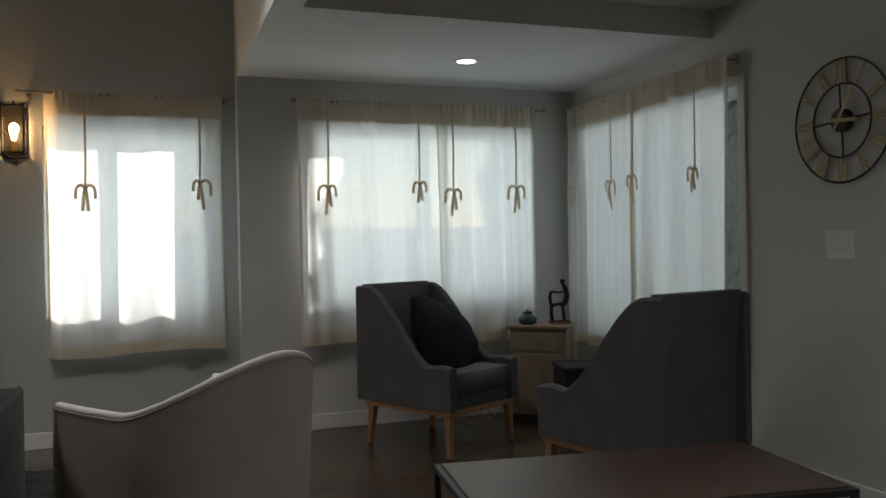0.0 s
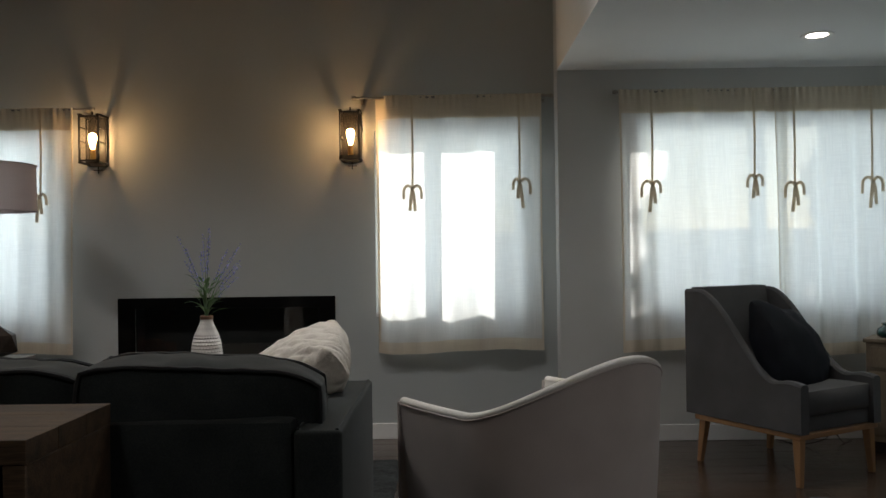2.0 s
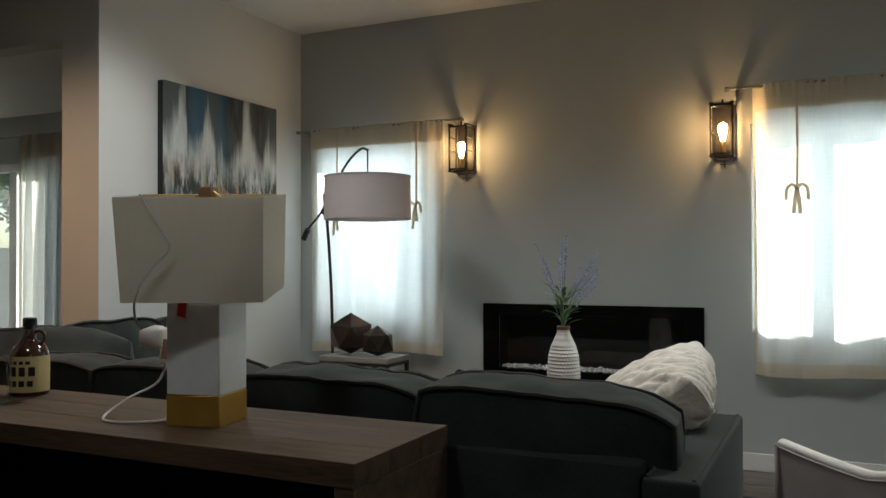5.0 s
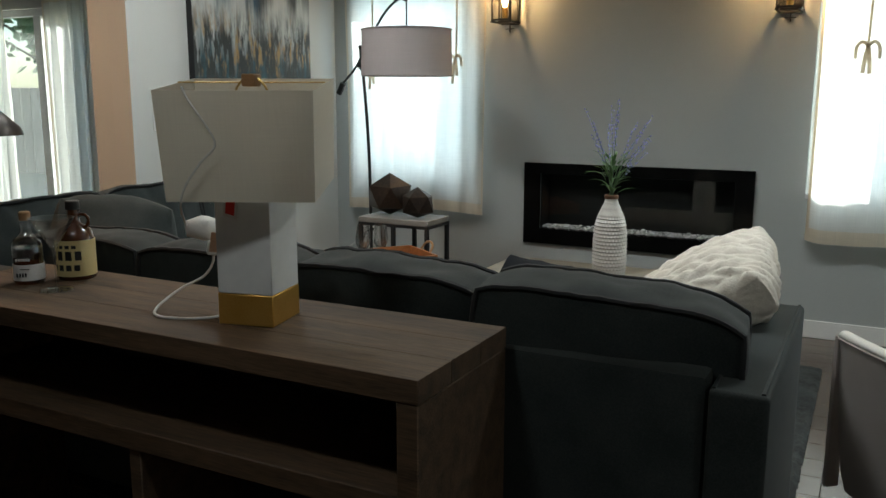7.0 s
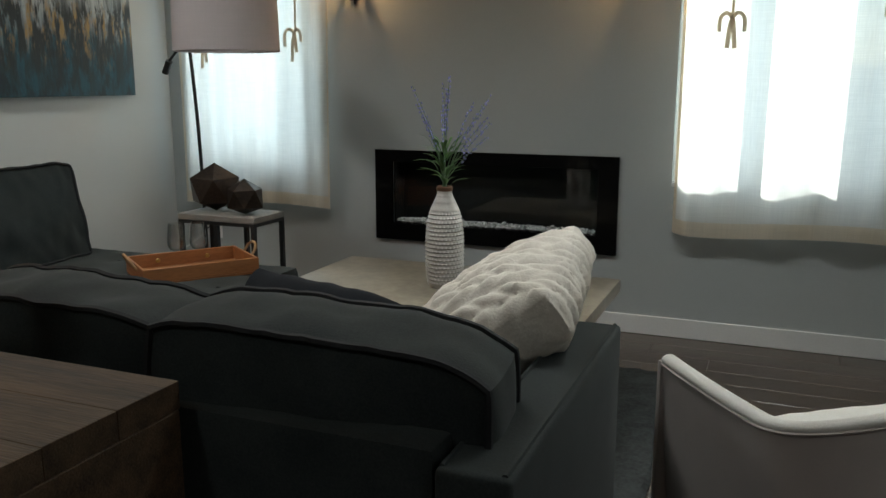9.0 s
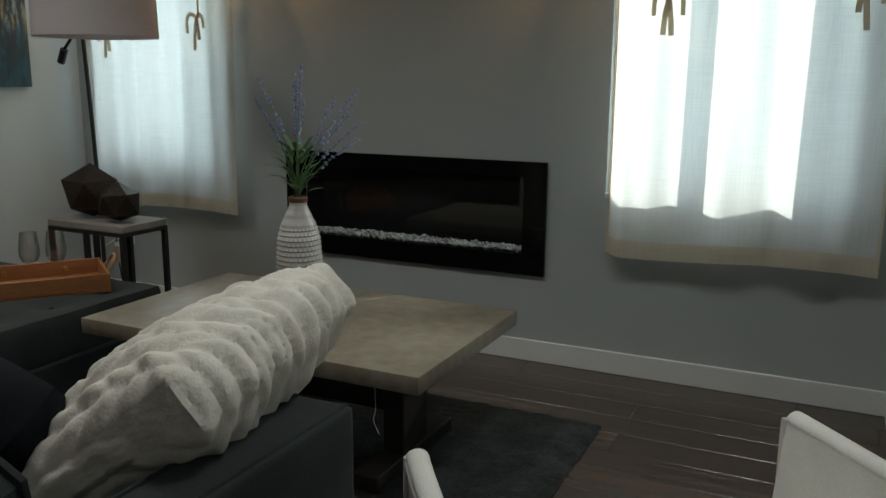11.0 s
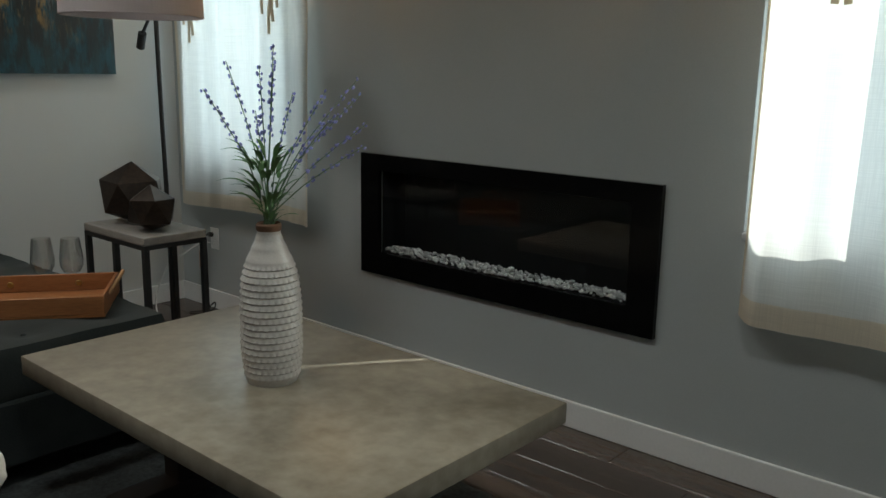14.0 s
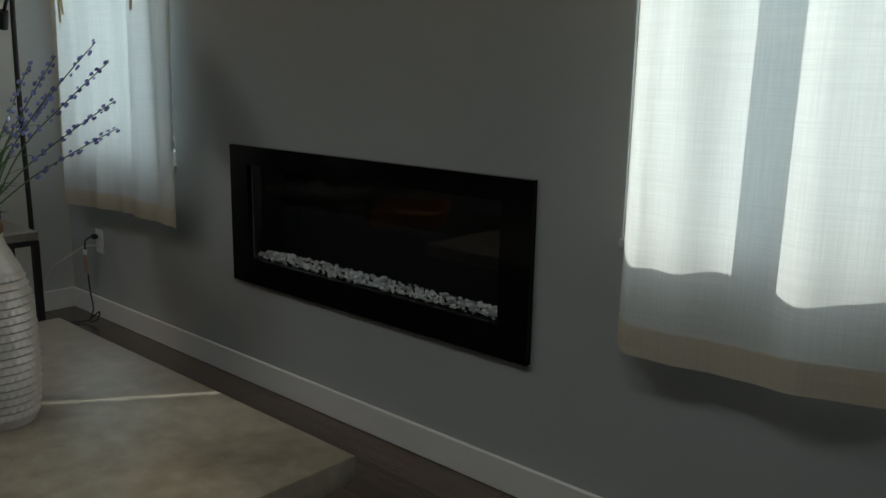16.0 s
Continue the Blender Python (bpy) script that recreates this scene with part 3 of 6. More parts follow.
# ---------- electric fireplace ----------
fp = thing("electric_fireplace", "black glass linear electric fireplace with white pebbles, set in wall", "fireplace", pose(-2.10, YF, 0.424))
part("surround", boxes(((0, -0.022, 0), (0.11, 0.0, 0.536)), ((1.34, -0.022, 0), (1.45, 0.0, 0.536)), ((0.11, -0.022, 0), (1.34, 0.0, 0.10)), ((0.11, -0.022, 0.465), (1.34, 0.0, 0.536))), "fire_black", fp, "glossy black glass surround", smooth=False)
part("firebox", boxes(((0.11, 0.14, 0.076), (1.34, 0.15, 0.476)), ((0.112, 0.001, 0.078), (1.338, 0.14, 0.10)), ((0.112, 0.001, 0.466), (1.338, 0.14, 0.474)), ((0.112, 0.001, 0.10), (0.12, 0.14, 0.466)), ((1.33, 0.001, 0.10), (1.338, 0.14, 0.466))), "fire_inside", fp, "matt black firebox", smooth=False)
gl = part("glass_front", boxes(((0.111, -0.014, 0.101), (1.339, -0.010, 0.464))), "fire_glass", fp, "dark reflecting glass", smooth=False)
rnd = random.Random(5)
kinds = []
for k in range(5):
    bm = bmesh.new()
    bmesh.ops.create_icosphere(bm, subdivisions=1, radius=1.0)
    for v in bm.verts:
        v.co = Vector((v.co.x * rnd.uniform(0.8, 1.2), v.co.y * rnd.uniform(0.7, 1.1), v.co.z * rnd.uniform(0.6, 0.9)))
    ob = part("pebble", bm, "pebble", fp, m=pose(0.16 + 0.2 * k, 0.045, 0.108) @ Matrix.Scale(0.012, 4))
    kinds.append(ob.data)
for k in range(295):
    r = rnd.uniform(0.0050, 0.0100) if k % 18 else rnd.uniform(0.012, 0.016)
    x, y = 0.132 + 1.186 * (k + rnd.uniform(0, 1)) / 295, (0.010, 0.025, 0.040, 0.054)[k % 4] + rnd.uniform(-0.008, 0.008)
    share("pebble", rnd.choice(kinds), fp, pose(x, y, 0.102 + r * 0.6 + y * 0.30, rnd.uniform(0, 40), rnd.uniform(0, 40), rnd.uniform(0, 360)) @ Matrix.Diagonal((r * 1.25, r, r, 1)))

# ---------- wall lanterns ----------
def sconce(x, z):
    top = thing("wall_lantern", "black metal wall lantern with a glowing filament bulb", "wall lamp", pose(x, YF, z), "wall lanterns by the fireplace")
    part("back_plate", boxes(((-0.064, -0.016, -0.168), (0.064, 0.0, 0.168)), bevel=0.003), "black_metal", top)
    w, d0, d1, h = 0.062, -0.045, -0.155, 0.150
    for sx in (-1, 1):
        for y in (d0, d1):
            part("frame_bar", boxes(((sx * w - 0.005, y - 0.005, -h), (sx * w + 0.005, y + 0.005, h))), "black_metal", top)
    for z0 in (-h, h - 0.012):
        for y in (d0, d1):
            part("frame_rail", boxes(((-w - 0.005, y - 0.005, z0), (w + 0.005, y + 0.005, z0 + 0.012))), "black_metal", top)
    part("cap", boxes(((-w - 0.008, d1 - 0.008, h), (-w + 0.012, -0.002, h + 0.012)), ((w - 0.012, d1 - 0.008, h), (w + 0.008, -0.002, h + 0.012)), ((-w, -0.1, h + 0.001), (w, -0.09, h + 0.011))), "black_metal", top)
    part("floor_plate", boxes(((-w - 0.008, d1 - 0.008, -h - 0.012), (-w + 0.012, -0.002, -h)), ((w - 0.012, d1 - 0.008, -h - 0.012), (w + 0.008, -0.002, -h)), ((-w, -0.11, -h - 0.011), (w, -0.08, -h - 0.001))), "black_metal", top)
    for a, b in (((-w, d1, -h + 0.012), (w, d1 + 0.002, h - 0.012)),):
        p = part("glass_pane", boxes((a, b)), "sconce_glass", top)
        p.visible_shadow = False
    for zz in (-0.02, 0.07):
        for xx in (-w, w - 0.012):
            part("cross_bar", boxes(((xx, d1 - 0.005, zz), (xx + 0.012, d0, zz + 0.005))), "black_metal", top)
    part("socket", lathe([(0, -0.136), (0.018, -0.136), (0.018, -0.075), (0.013, -0.066), (0, -0.066)], 14), "brass", top, m=pose(0, -0.095, 0))
    bulb = part("bulb", lathe([(0, -0.066), (0.012, -0.062), (0.016, -0.04), (0.026, 0.0), (0.028, 0.018), (0.02, 0.038), (0, 0.048)], 16), "bulb", top, "glowing amber bulb", m=pose(0, -0.095, 0))
    bulb.visible_shadow = False
    part("bottom_finial", boxes(((-0.03, -0.012, -0.195), (0.03, -0.004, -0.19)), ((-0.003, -0.012, -0.215), (0.003, -0.004, -0.168))), "black_metal", top)
    part("hook", tube([(0, -0.095, h + 0.014), (0, -0.095, h + 0.035)], 0.006, 8), "black_metal", top)
    return top


sconce(-0.525, 2.017)
sconce(-2.225, 2.013)

dl = thing("downlight", "round recessed ceiling downlight, switched on", "ceiling light", pose(2.165, 6.04, ZL))
part("trim_ring", lathe([(0.058, -0.004), (0.083, -0.005), (0.086, -0.001), (0.058, -0.001)], 36), "trim", dl)
part("lens", lathe([(0, -0.0035), (0.060, -0.003), (0.060, -0.001), (0, -0.001)], 36), "downlight", dl, "glowing frosted lens")
# the fixture at (-1.2, 2.2) is added, only as housing for a fill lamp
for x, y in ((-3.9, 3.9), (-2.75, 5.0), (-1.3, 5.0), (0.2, 5.0), (-1.2, 2.2)):
    copy_thing(dl, pose(x, y, ZC))
# added too: unseen housing for the fill lamp under the recess
copy_thing(dl, pose(2.1, 2.6, ZR))

# ---------- sectional sofa ----------
def piping(points, r=0.006, closed=True):
    return tube(points, r, 6, closed=closed)


def seam_loop(bm, n, side, out=0.004):
    """The line where a cushion's face meets its border, read off the stuffed mesh built from a cube with n cuts."""
    flat = bmesh.new()
    bmesh.ops.create_cube(flat, size=2.0)
    bmesh.ops.subdivide_edges(flat, edges=flat.edges[:], cuts=n, use_grid_fill=True)
    line = []
    for f, v in zip(flat.verts, bm.verts):
        x, y, z = f.co
        if abs(y - side) < 1e-4 and max(abs(x), abs(z)) > 0.9999:
            push = Vector((v.co.x * 0.5, v.co.y * 2, v.co.z)).normalized() * out
            line.append((math.atan2(z, x), v.co + push))
    flat.free()
    return [p for _, p in sorted(line, key=lambda q: q[0])]


def droop(bm, sx, sz, slump=0.0):
    for v in bm.verts:
        if v.co.z > 0:
            v.co.z -= (0.030 * min(1.05, abs(v.co.x) / (sx / 2)) ** 6 + slump * min(1.05, max(0.0, v.co.x / (sx / 2))) ** 5) * v.co.z / (sz / 2)
    return bm


def back_cushion(x, y, z, size, rz, seed, parent, lean=8, roll=0, slump=0.0):
    m = pose(x, y, z, lean, roll, rz)
    bm = droop(puff(size, 0.24, 26, seed, 0.006, 0.30, 0.06), size[0], size[2], slump)
    for v in bm.verts:
        v.co.y += 0.010 * noise.noise(Vector((v.co.x * 17 + v.co.z * 10, v.co.z * 4, seed))) * min(1.0, abs(v.co.z) / (size[2] * 0.25))
        v.co.z += 0.003 * noise.noise(Vector((v.co.x * 9, v.co.y * 6, seed + 5)))
    seams = [seam_loop(bm, 26, side) for side in (-1, 1)]
    c = part("back_cushion", bm, "sofa", parent, "overstuffed charcoal back cushion", m=m)
    for seam in seams:
        part("piping", piping(seam, 0.0075), "piping", c, "black corded piping")
    return c


sofa = thing("sectional_sofa", "charcoal fabric L-shaped sectional sofa with piped back cushions", "sofa", pose(0, 0, 0))
part("back_frame", boxes(((-3.42, 3.66, 0.08), (-0.325, 3.755, 0.775)), bevel=0.018, seg=2), "sofa", sofa, "plain upholstered back")
part("side_back_frame", boxes(((-3.58, 3.68, 0.08), (-3.43, 5.80, 0.775)), bevel=0.018, seg=2), "sofa", sofa)
bm = boxes(((-0.32, 3.645, 0.06), (-0.190, 4.56, 0.752)), bevel=0.014, seg=3)
arm = part("armrest", bm, "sofa", sofa, "boxy upholstered armrest")
for x in (-0.31, -0.205):
    part("piping", tube([(x, 3.66, 0.751), (x, 4.55, 0.751)], 0.006, 6), "sofa", arm)
part("armrest_front_seam", tube([(-0.31, 4.562, 0.10), (-0.31, 4.562, 0.72), (-0.295, 4.562, 0.738), (-0.22, 4.562, 0.738), (-0.205, 4.562, 0.72), (-0.205, 4.562, 0.10)], 0.005, 6), "sofa", arm)
part("seat_base", boxes(((-3.43, 3.756, 0.08), (-0.325, 4.60, 0.30)), ((-3.43, 4.60, 0.08), (-1.98, 5.93, 0.30)), bevel=0.012), "sofa", sofa)
for k, (a, b) in enumerate(((-0.34, -1.27), (-1.27, -2.18))):
    part("seat_cushion", puff((0.89, 0.78, 0.19), 0.12, 9, 40 + k, 0.004, 0.16), "sofa", sofa, m=pose((a + b) / 2, 4.20, 0.375))
# the chaise, with tufts pressed into its top
bm = puff((1.42, 1.98, 0.19), 0.05, 30, 50, 0.003, 0.10)
tufts = [(-0.55 + 0.275 * i, -0.82 + 0.275 * j) for i in range(5) for j in range(7)]
for v in bm.verts:
    if v.co.z > 0.05:
        for tx, ty in tufts:
            d2 = (v.co.x - tx) ** 2 + (v.co.y - ty) ** 2
            v.co.z -= 0.022 * math.exp(-d2 / 0.0035)
ch = part("chaise_cushion", bm, "sofa", sofa, "tufted charcoal chaise cushion", m=pose(-2.70, 4.95, 0.370))
for tx, ty in tufts:
    part("tuft_button", lathe([(0, 0), (0.011, 0.002), (0.008, 0.007), (0, 0.009)], 8), "sofa", ch, m=pose(tx, ty, 0.075))
for k, (x0, x1, h) in enumerate(((-0.27, -0.945, 0.50), (-0.945, -1.555, 0.50), (-1.555, -2.16, 0.49), (-2.16, -2.78, 0.48))):
    back_cushion((x0 + x1) / 2, 3.835 + (0.0, 0.01, 0.02, 0.02)[k], 0.672, (abs(x1 - x0) + 0.010, 0.215, h), (5, 3, 0, 0)[k], 60 + k, sofa, 2, (3, 2, 0, -1)[k], (0.03, 0.0, 0.0, 0.0)[k])
for k, (y0, y1) in enumerate(((3.95, 4.57), (4.57, 5.19), (5.19, 5.81))):
    back_cushion(-3.335, (y0 + y1) / 2, 0.685, (0.63, 0.22, 0.50), 90, 70 + k, sofa, -12)
for x, y in ((-0.34, 3.72), (-0.34, 4.52), (-3.45, 3.75), (-2.05, 5.85), (-3.45, 5.85)):
    part("sofa_leg", lathe([(0, 0), (0.022, 0), (0.028, 0.08), (0, 0.08)], 10), "darkleg", sofa, m=pose(x, y, 0.0))

# loose pillows on the sofa
def knit_pillow(size, n=76):
    """A plump pillow of fat braided strands: bands along x, each of two rows of slanting lobes, thin at its seams."""
    bm = puff(size, 0.40, n, 3, 0.003, 0.30, 0.06)
    for v in bm.verts:
        e = max(abs(v.co.x) / (size[0] / 2), abs(v.co.z) / (size[2] / 2))
        v.co.y *= 1 - 0.62 * min(1.0, e) ** 4
        drift = 0.16 * noise.noise(v.co * 5 + Vector((4, 0, 0)))
        u = v.co.z / 0.112 + drift + 0.5
        w = v.co.x / 0.086 + 0.35 * noise.noise(v.co * 6 + Vector((0, 9, 0)))
        col = math.floor(u)
        f = abs(u - col - 0.5) * 2
        ph = w + 0.8 * f + 0.43 * col + (0.5 if u - col > 0.5 else 0.0)
        lobe = abs(math.sin(ph * math.pi)) ** 0.6
        h = (0.25 + 0.75 * lobe) * (1 - f ** 3) * (0.45 + 0.55 * min(1.0, f * 2.6))
        d = Vector((v.co.x * 0.25, v.co.y * 2.2, v.co.z * 0.25)).normalized()
        v.co += d * (h * 0.016 - 0.006 + 0.005 * noise.noise(v.co * 24) + 0.0018 * noise.noise(v.co * 110))
    return bm


knit_m = Matrix(((0.814, -0.567, 0.121, -0.507), (0.030, -0.168, -0.985, 4.470), (0.579, 0.806, -0.120, 0.744), (0, 0, 0, 1)))
tagged(part("throw_pillow", knit_pillow((0.54, 0.195, 0.56)), "knit", None, m=knit_m), "cream chunky braided knit throw pillow leaning on the sofa", "pillow", "sofa pillows")
tagged(part("throw_pillow", puff((0.46, 0.15, 0.40), 0.5, 12, 9, 0.008, 0.3), "navy", None, m=pose(-0.86, 4.30, 0.655, 34, 8, 6)), "dark charcoal velvet throw pillow on the sofa seat", "pillow", "sofa pillows")
tagged(part("throw_pillow", puff((0.48, 0.16, 0.44), 0.5, 12, 19, 0.008, 0.3), "sofa", None, m=pose(-2.98, 4.35, 0.70, -22, 8, 48)), "dark charcoal throw pillow in the sofa corner", "pillow", "sofa pillows")

# ---------- console table ----------
con = thing("console_table", "dark walnut plank console table with an open shelf", "console table", pose(-2.50, 3.19, 0))
CW, CD, CH, CT = 1.70, 0.445, 0.835, 0.052
planks = 3
for k in range(planks):
    a, b = CD * k / planks, CD * (k + 1) / planks
    part("top_plank", boxes(((0, a + 0.0002, CH - CT), (CW, b - 0.0002, CH)), bevel=0.0012), "console", con)
for x in (0.0, CW - CT):
    part("end_panel", boxes(((x, 0.001, 0.0), (x + CT, CD - 0.001, CH - CT - 0.001)), bevel=0.003), "console", con, "solid plank end panel")
part("shelf", boxes(((CT + 0.001, 0.004, 0.52), (CW - CT - 0.001, CD - 0.004, 0.575)), bevel=0.003), "console", con)
part("shelf_divider", boxes(((0.86, 0.012, 0.0), (0.90, CD - 0.02, 0.519)), bevel=0.003), "console", con)
part("shelf_back", boxes(((CT + 0.001, CD - 0.016, 0.576), (CW - CT - 0.001, CD - 0.004, CH - CT - 0.001))), "black", con, "dark back board")

# ---------- table lamp on the console ----------
lamp = thing("table_lamp", "white marble and gold block lamp with rectangular ivory shade", "table lamp", pose(-1.384, 3.42, CH, rz=12))
part("gold_base", boxes(((-0.074, -0.074, 0), (0.074, 0.074, 0.078)), bevel=0.002), "gold", lamp, "gold lower block")
part("marble_block", boxes(((-0.073, -0.073, 0.0785), (0.073, 0.073, 0.308)), bevel=0.002), "marble", lamp, "white marble upper block")
part("neck", lathe([(0, 0.308), (0.016, 0.308), (0.016, 0.316), (0.009, 0.318), (0.009, 0.345), (0.012, 0.347), (0.012, 0.36), (0, 0.36)], 16), "brass", lamp)


def box_shade(w0, d0, w1, d1, h, wall=0.003):
    """An open four-sided shade that narrows towards its top."""
    bm = bmesh.new()
    rings = []
    for k, (w, d, z) in enumerate(((w0, d0, 0), (w1, d1, h), (w1 - wall * 2, d1 - wall * 2, h), (w0 - wall * 2, d0 - wall * 2, 0))):
        rings.append([bm.verts.new((sx * w / 2, sy * d / 2, z)) for sx, sy in ((-1, -1), (1, -1), (1, 1), (-1, 1))])
    for a, b in zip(rings, rings[1:] + rings[:1]):
        for k in range(4):
            bm.faces.new((a[k], a[(k + 1) % 4], b[(k + 1) % 4], b[k]))
    return bm


sh = part("shade", box_shade(0.345, 0.285, 0.36, 0.30, 0.255), "shade_white", lamp, "rectangular ivory fabric shade", smooth=False, m=pose(0, 0, 0.328, 6, 0, 14))
part("harp", tube(smooth_line([(0, 0, 0.36), (0.05, 0, 0.45), (0.045, 0, 0.56), (0, 0, 0.60), (-0.045, 0, 0.56), (-0.05, 0, 0.45), (0, 0, 0.36)], 5), 0.003, 6), "brass", lamp)
part("spider_bar", tube([(-0.178, 0, 0.586), (0.178, 0, 0.586)], 0.002, 6), "brass", lamp, m=pose(0, 0, 0, rz=14))
part("finial", boxes(((-0.018, -0.018, 0.576), (0.018, 0.018, 0.606)), bevel=0.003), "chairwood", lamp, "square amber wood finial")
part("price_tag", boxes(((-0.018, -0.001, -0.055), (0.018, 0.001, 0.0)), bevel=0.0005), "paper", lamp, "white card tag", m=pose(-0.018, -0.088, 0.318, 14, 14, 0))
part("tag_print", boxes(((-0.012, -0.0018, -0.046), (0.012, -0.001, -0.006))), "tag_red", lamp, "red print on the tag", m=pose(-0.018, -0.089, 0.318, 14, 14, 0))
cord = [(-0.074, 0.0, 0.008), (-0.13, -0.05, 0.004), (-0.24, -0.07, 0.004), (-0.30, 0.0, 0.006), (-0.28, 0.08, 0.04), (-0.23, 0.12, 0.07), (-0.195, 0.11, 0.11), (-0.185, 0.10, 0.14)]
part("cord", tube(smooth_line(cord, 6), 0.0035, 7), "cable_white", lamp, "loose white power cord")
part("plug", boxes(((-0.014, -0.011, -0.02), (0.014, 0.011, 0.02)), bevel=0.004), "cable_white", lamp, m=pose(-0.185, 0.10, 0.155, 10, 10, 20))
part("cord_tie", boxes(((-0.020, -0.012, -0.018), (0.022, 0.012, 0.018)), bevel=0.004), "cable_black", lamp, m=pose(-0.135, 0.09, 0.225, 20, 10, 30))
drape = [(-0.112, 0.150, 0.560), (-0.108, 0.184, 0.572), (-0.095, 0.187, 0.545), (-0.060, 0.182, 0.490), (-0.043, 0.176, 0.445), (-0.080, 0.170, 0.405), (-0.120, 0.162, 0.350), (-0.140, 0.140, 0.300), (-0.170, 0.02, 0.240)]
part("cord_upper", tube(smooth_line([(0.970 * a + 0.242 * b, 0.242 * a - 0.970 * b, z) for a, b, z in drape], 6), 0.0028, 6), "cable_white", lamp, "clear cord draped over the shade")
part("care_tag", boxes(((-0.022, -0.001, -0.028), (0.022, 0.001, 0.028))), "tag_buff", lamp, "buff paper tag", m=pose(-0.15, 0.07, 0.175, 15, 8, 35))
fl = tagged(part("cord_puff", puff((0.075, 0.05, 0.05), 0.6, 5, 2, 0.006, 0.5), "cable_white", lamp), "crumpled white wrapping")
fl.matrix_basis = pose(-0.235, 0.13, 0.20)

# ---------- bottles and glass on the console ----------
b1 = thing("whisky_bottle", "short clear bottle of amber spirit with white label", "bottle", pose(-2.268, 3.424, CH, rz=35))
part("glass_body", lathe([(0, 0), (0.040, 0.0), (0.043, 0.006), (0.043, 0.112), (0.038, 0.126), (0.022, 0.142), (0.014, 0.152), (0.0135, 0.182), (0.016, 0.184), (0.016, 0.189), (0, 0.189)], 28), "glass", b1)
part("spirit", lathe([(0, 0.007), (0.038, 0.007), (0.0405, 0.012), (0.0405, 0.108), (0, 0.108)], 28), "whisky", b1, "amber spirit")
part("label", lathe([(0.0434, 0.012), (0.0438, 0.012), (0.0438, 0.060), (0.0434, 0.060)], 28), "paper", b1, "white paper label")
for k in range(4):
    part("label_print", boxes(((-0.022 + 0.008 * k, -0.0452, 0.024), (-0.017 + 0.008 * k, -0.0436, 0.036))), "cable_black", b1)
part("label_line", boxes(((-0.010, -0.0450, 0.046), (0.016, -0.0436, 0.0485))), "cable_black", b1)
for k in range(6):
    part("glass_print", boxes(((-0.021 + 0.007 * k, -0.0452, 0.072), (-0.0165 + 0.007 * k, -0.0436, 0.079))), "paper", b1, "white printed mark")
part("stopper", lathe([(0, 0.189), (0.0155, 0.189), (0.0165, 0.211), (0.013, 0.215), (0, 0.215)], 16), "cork", b1)
b2 = thing("spirits_jug", "brown glass jug with round ear handle and yellow label", "bottle", pose(-2.202, 3.540, CH, rz=20))
part("body", lathe([(0, 0), (0.054, 0), (0.057, 0.006), (0.057, 0.125), (0.048, 0.150), (0.022, 0.168), (0.018, 0.175), (0.018, 0.215), (0, 0.215)], 28), "amber", b2)
part("label", lathe([(0.0575, 0.012), (0.0580, 0.012), (0.0580, 0.122), (0.0575, 0.122)], 28), "sign_label", b2, "yellow printed label")
for z0, z1, half in ((0.03, 0.048, 1.0), (0.062, 0.09, 1.15), (0.098, 0.108, 0.8)):
    bm = bmesh.new()
    prev = None
    for k in range(-5, 6):
        a = -math.pi / 2 + k / 5 * half * 0.7
        cur = [bm.verts.new((0.0584 * math.cos(a), 0.0584 * math.sin(a), z)) for z in (z0, z1)]
        if prev and k % 3:
            bm.faces.new((prev[0], cur[0], cur[1], prev[1]))
        prev = cur
    part("label_print", bm, "cable_black", b2, "black print bars")
part("handle", tube([(0.018 + 0.02 * math.cos(a) + 0.012, 0, 0.178 + 0.02 * math.sin(a)) for a in [k * math.pi / 6 for k in range(12)]], 0.005, 8, closed=True), "amber", b2)
part("cap", lathe([(0, 0.212), (0.021, 0.212), (0.021, 0.236), (0.018, 0.239), (0, 0.239)], 20), "cable_black", b2)
gls = thing("martini_glass", "clear stemmed martini glass on the console", "glass", pose(-2.105, 3.390, CH))
part("foot", lathe([(0, 0), (0.046, 0), (0.044, 0.003), (0.008, 0.007), (0, 0.007)], 28), "glass", gls)
part("stem", lathe([(0.006, 0.007), (0.004, 0.04), (0.004, 0.108), (0.007, 0.119)], 12), "glass", gls)
part("bowl", lathe([(0.005, 0.119), (0.062, 0.212), (0.0605, 0.212), (0.004, 0.123)], 36), "glass", gls)

# ---------- bell lamp beside the console ----------
fl2 = thing("pharmacy_floor_lamp", "dark bronze floor lamp with a bell shade", "floor lamp", pose(-2.78, 3.60, 0))
part("base", lathe([(0, 0), (0.13, 0), (0.135, 0.012), (0.12, 0.024), (0.03, 0.034), (0.014, 0.05), (0, 0.05)], 32), "black_metal", fl2, "round bronze base")
part("pole", tube([(0, 0, 0.04), (0, 0, 1.50)], 0.010, 10), "black_metal", fl2)
part("arm", tube([(-0.04, 0.02, 1.475), (0.235, -0.10, 1.475)], 0.007, 8), "black_metal", fl2)
part("knuckle", lathe([(0, -0.025), (0.014, -0.02), (0.016, 0), (0.014, 0.02), (0, 0.025)], 14), "black_metal", fl2, m=pose(0.235, -0.10, 1.475))
part("bell_shade", lathe([(0.012, 0.19), (0.02, 0.185), (0.024, 0.14), (0.042, 0.12), (0.046, 0.085), (0.085, 0.055), (0.125, 0.022), (0.135, 0.0), (0.131, 0.0), (0.12, 0.02), (0.08, 0.05), (0.04, 0.08)], 32), "bronze", fl2, "bronze bell shade", m=pose(0.235, -0.10, 1.265) @ Matrix.Diagonal((0.9, 0.9, 1.08, 1)))

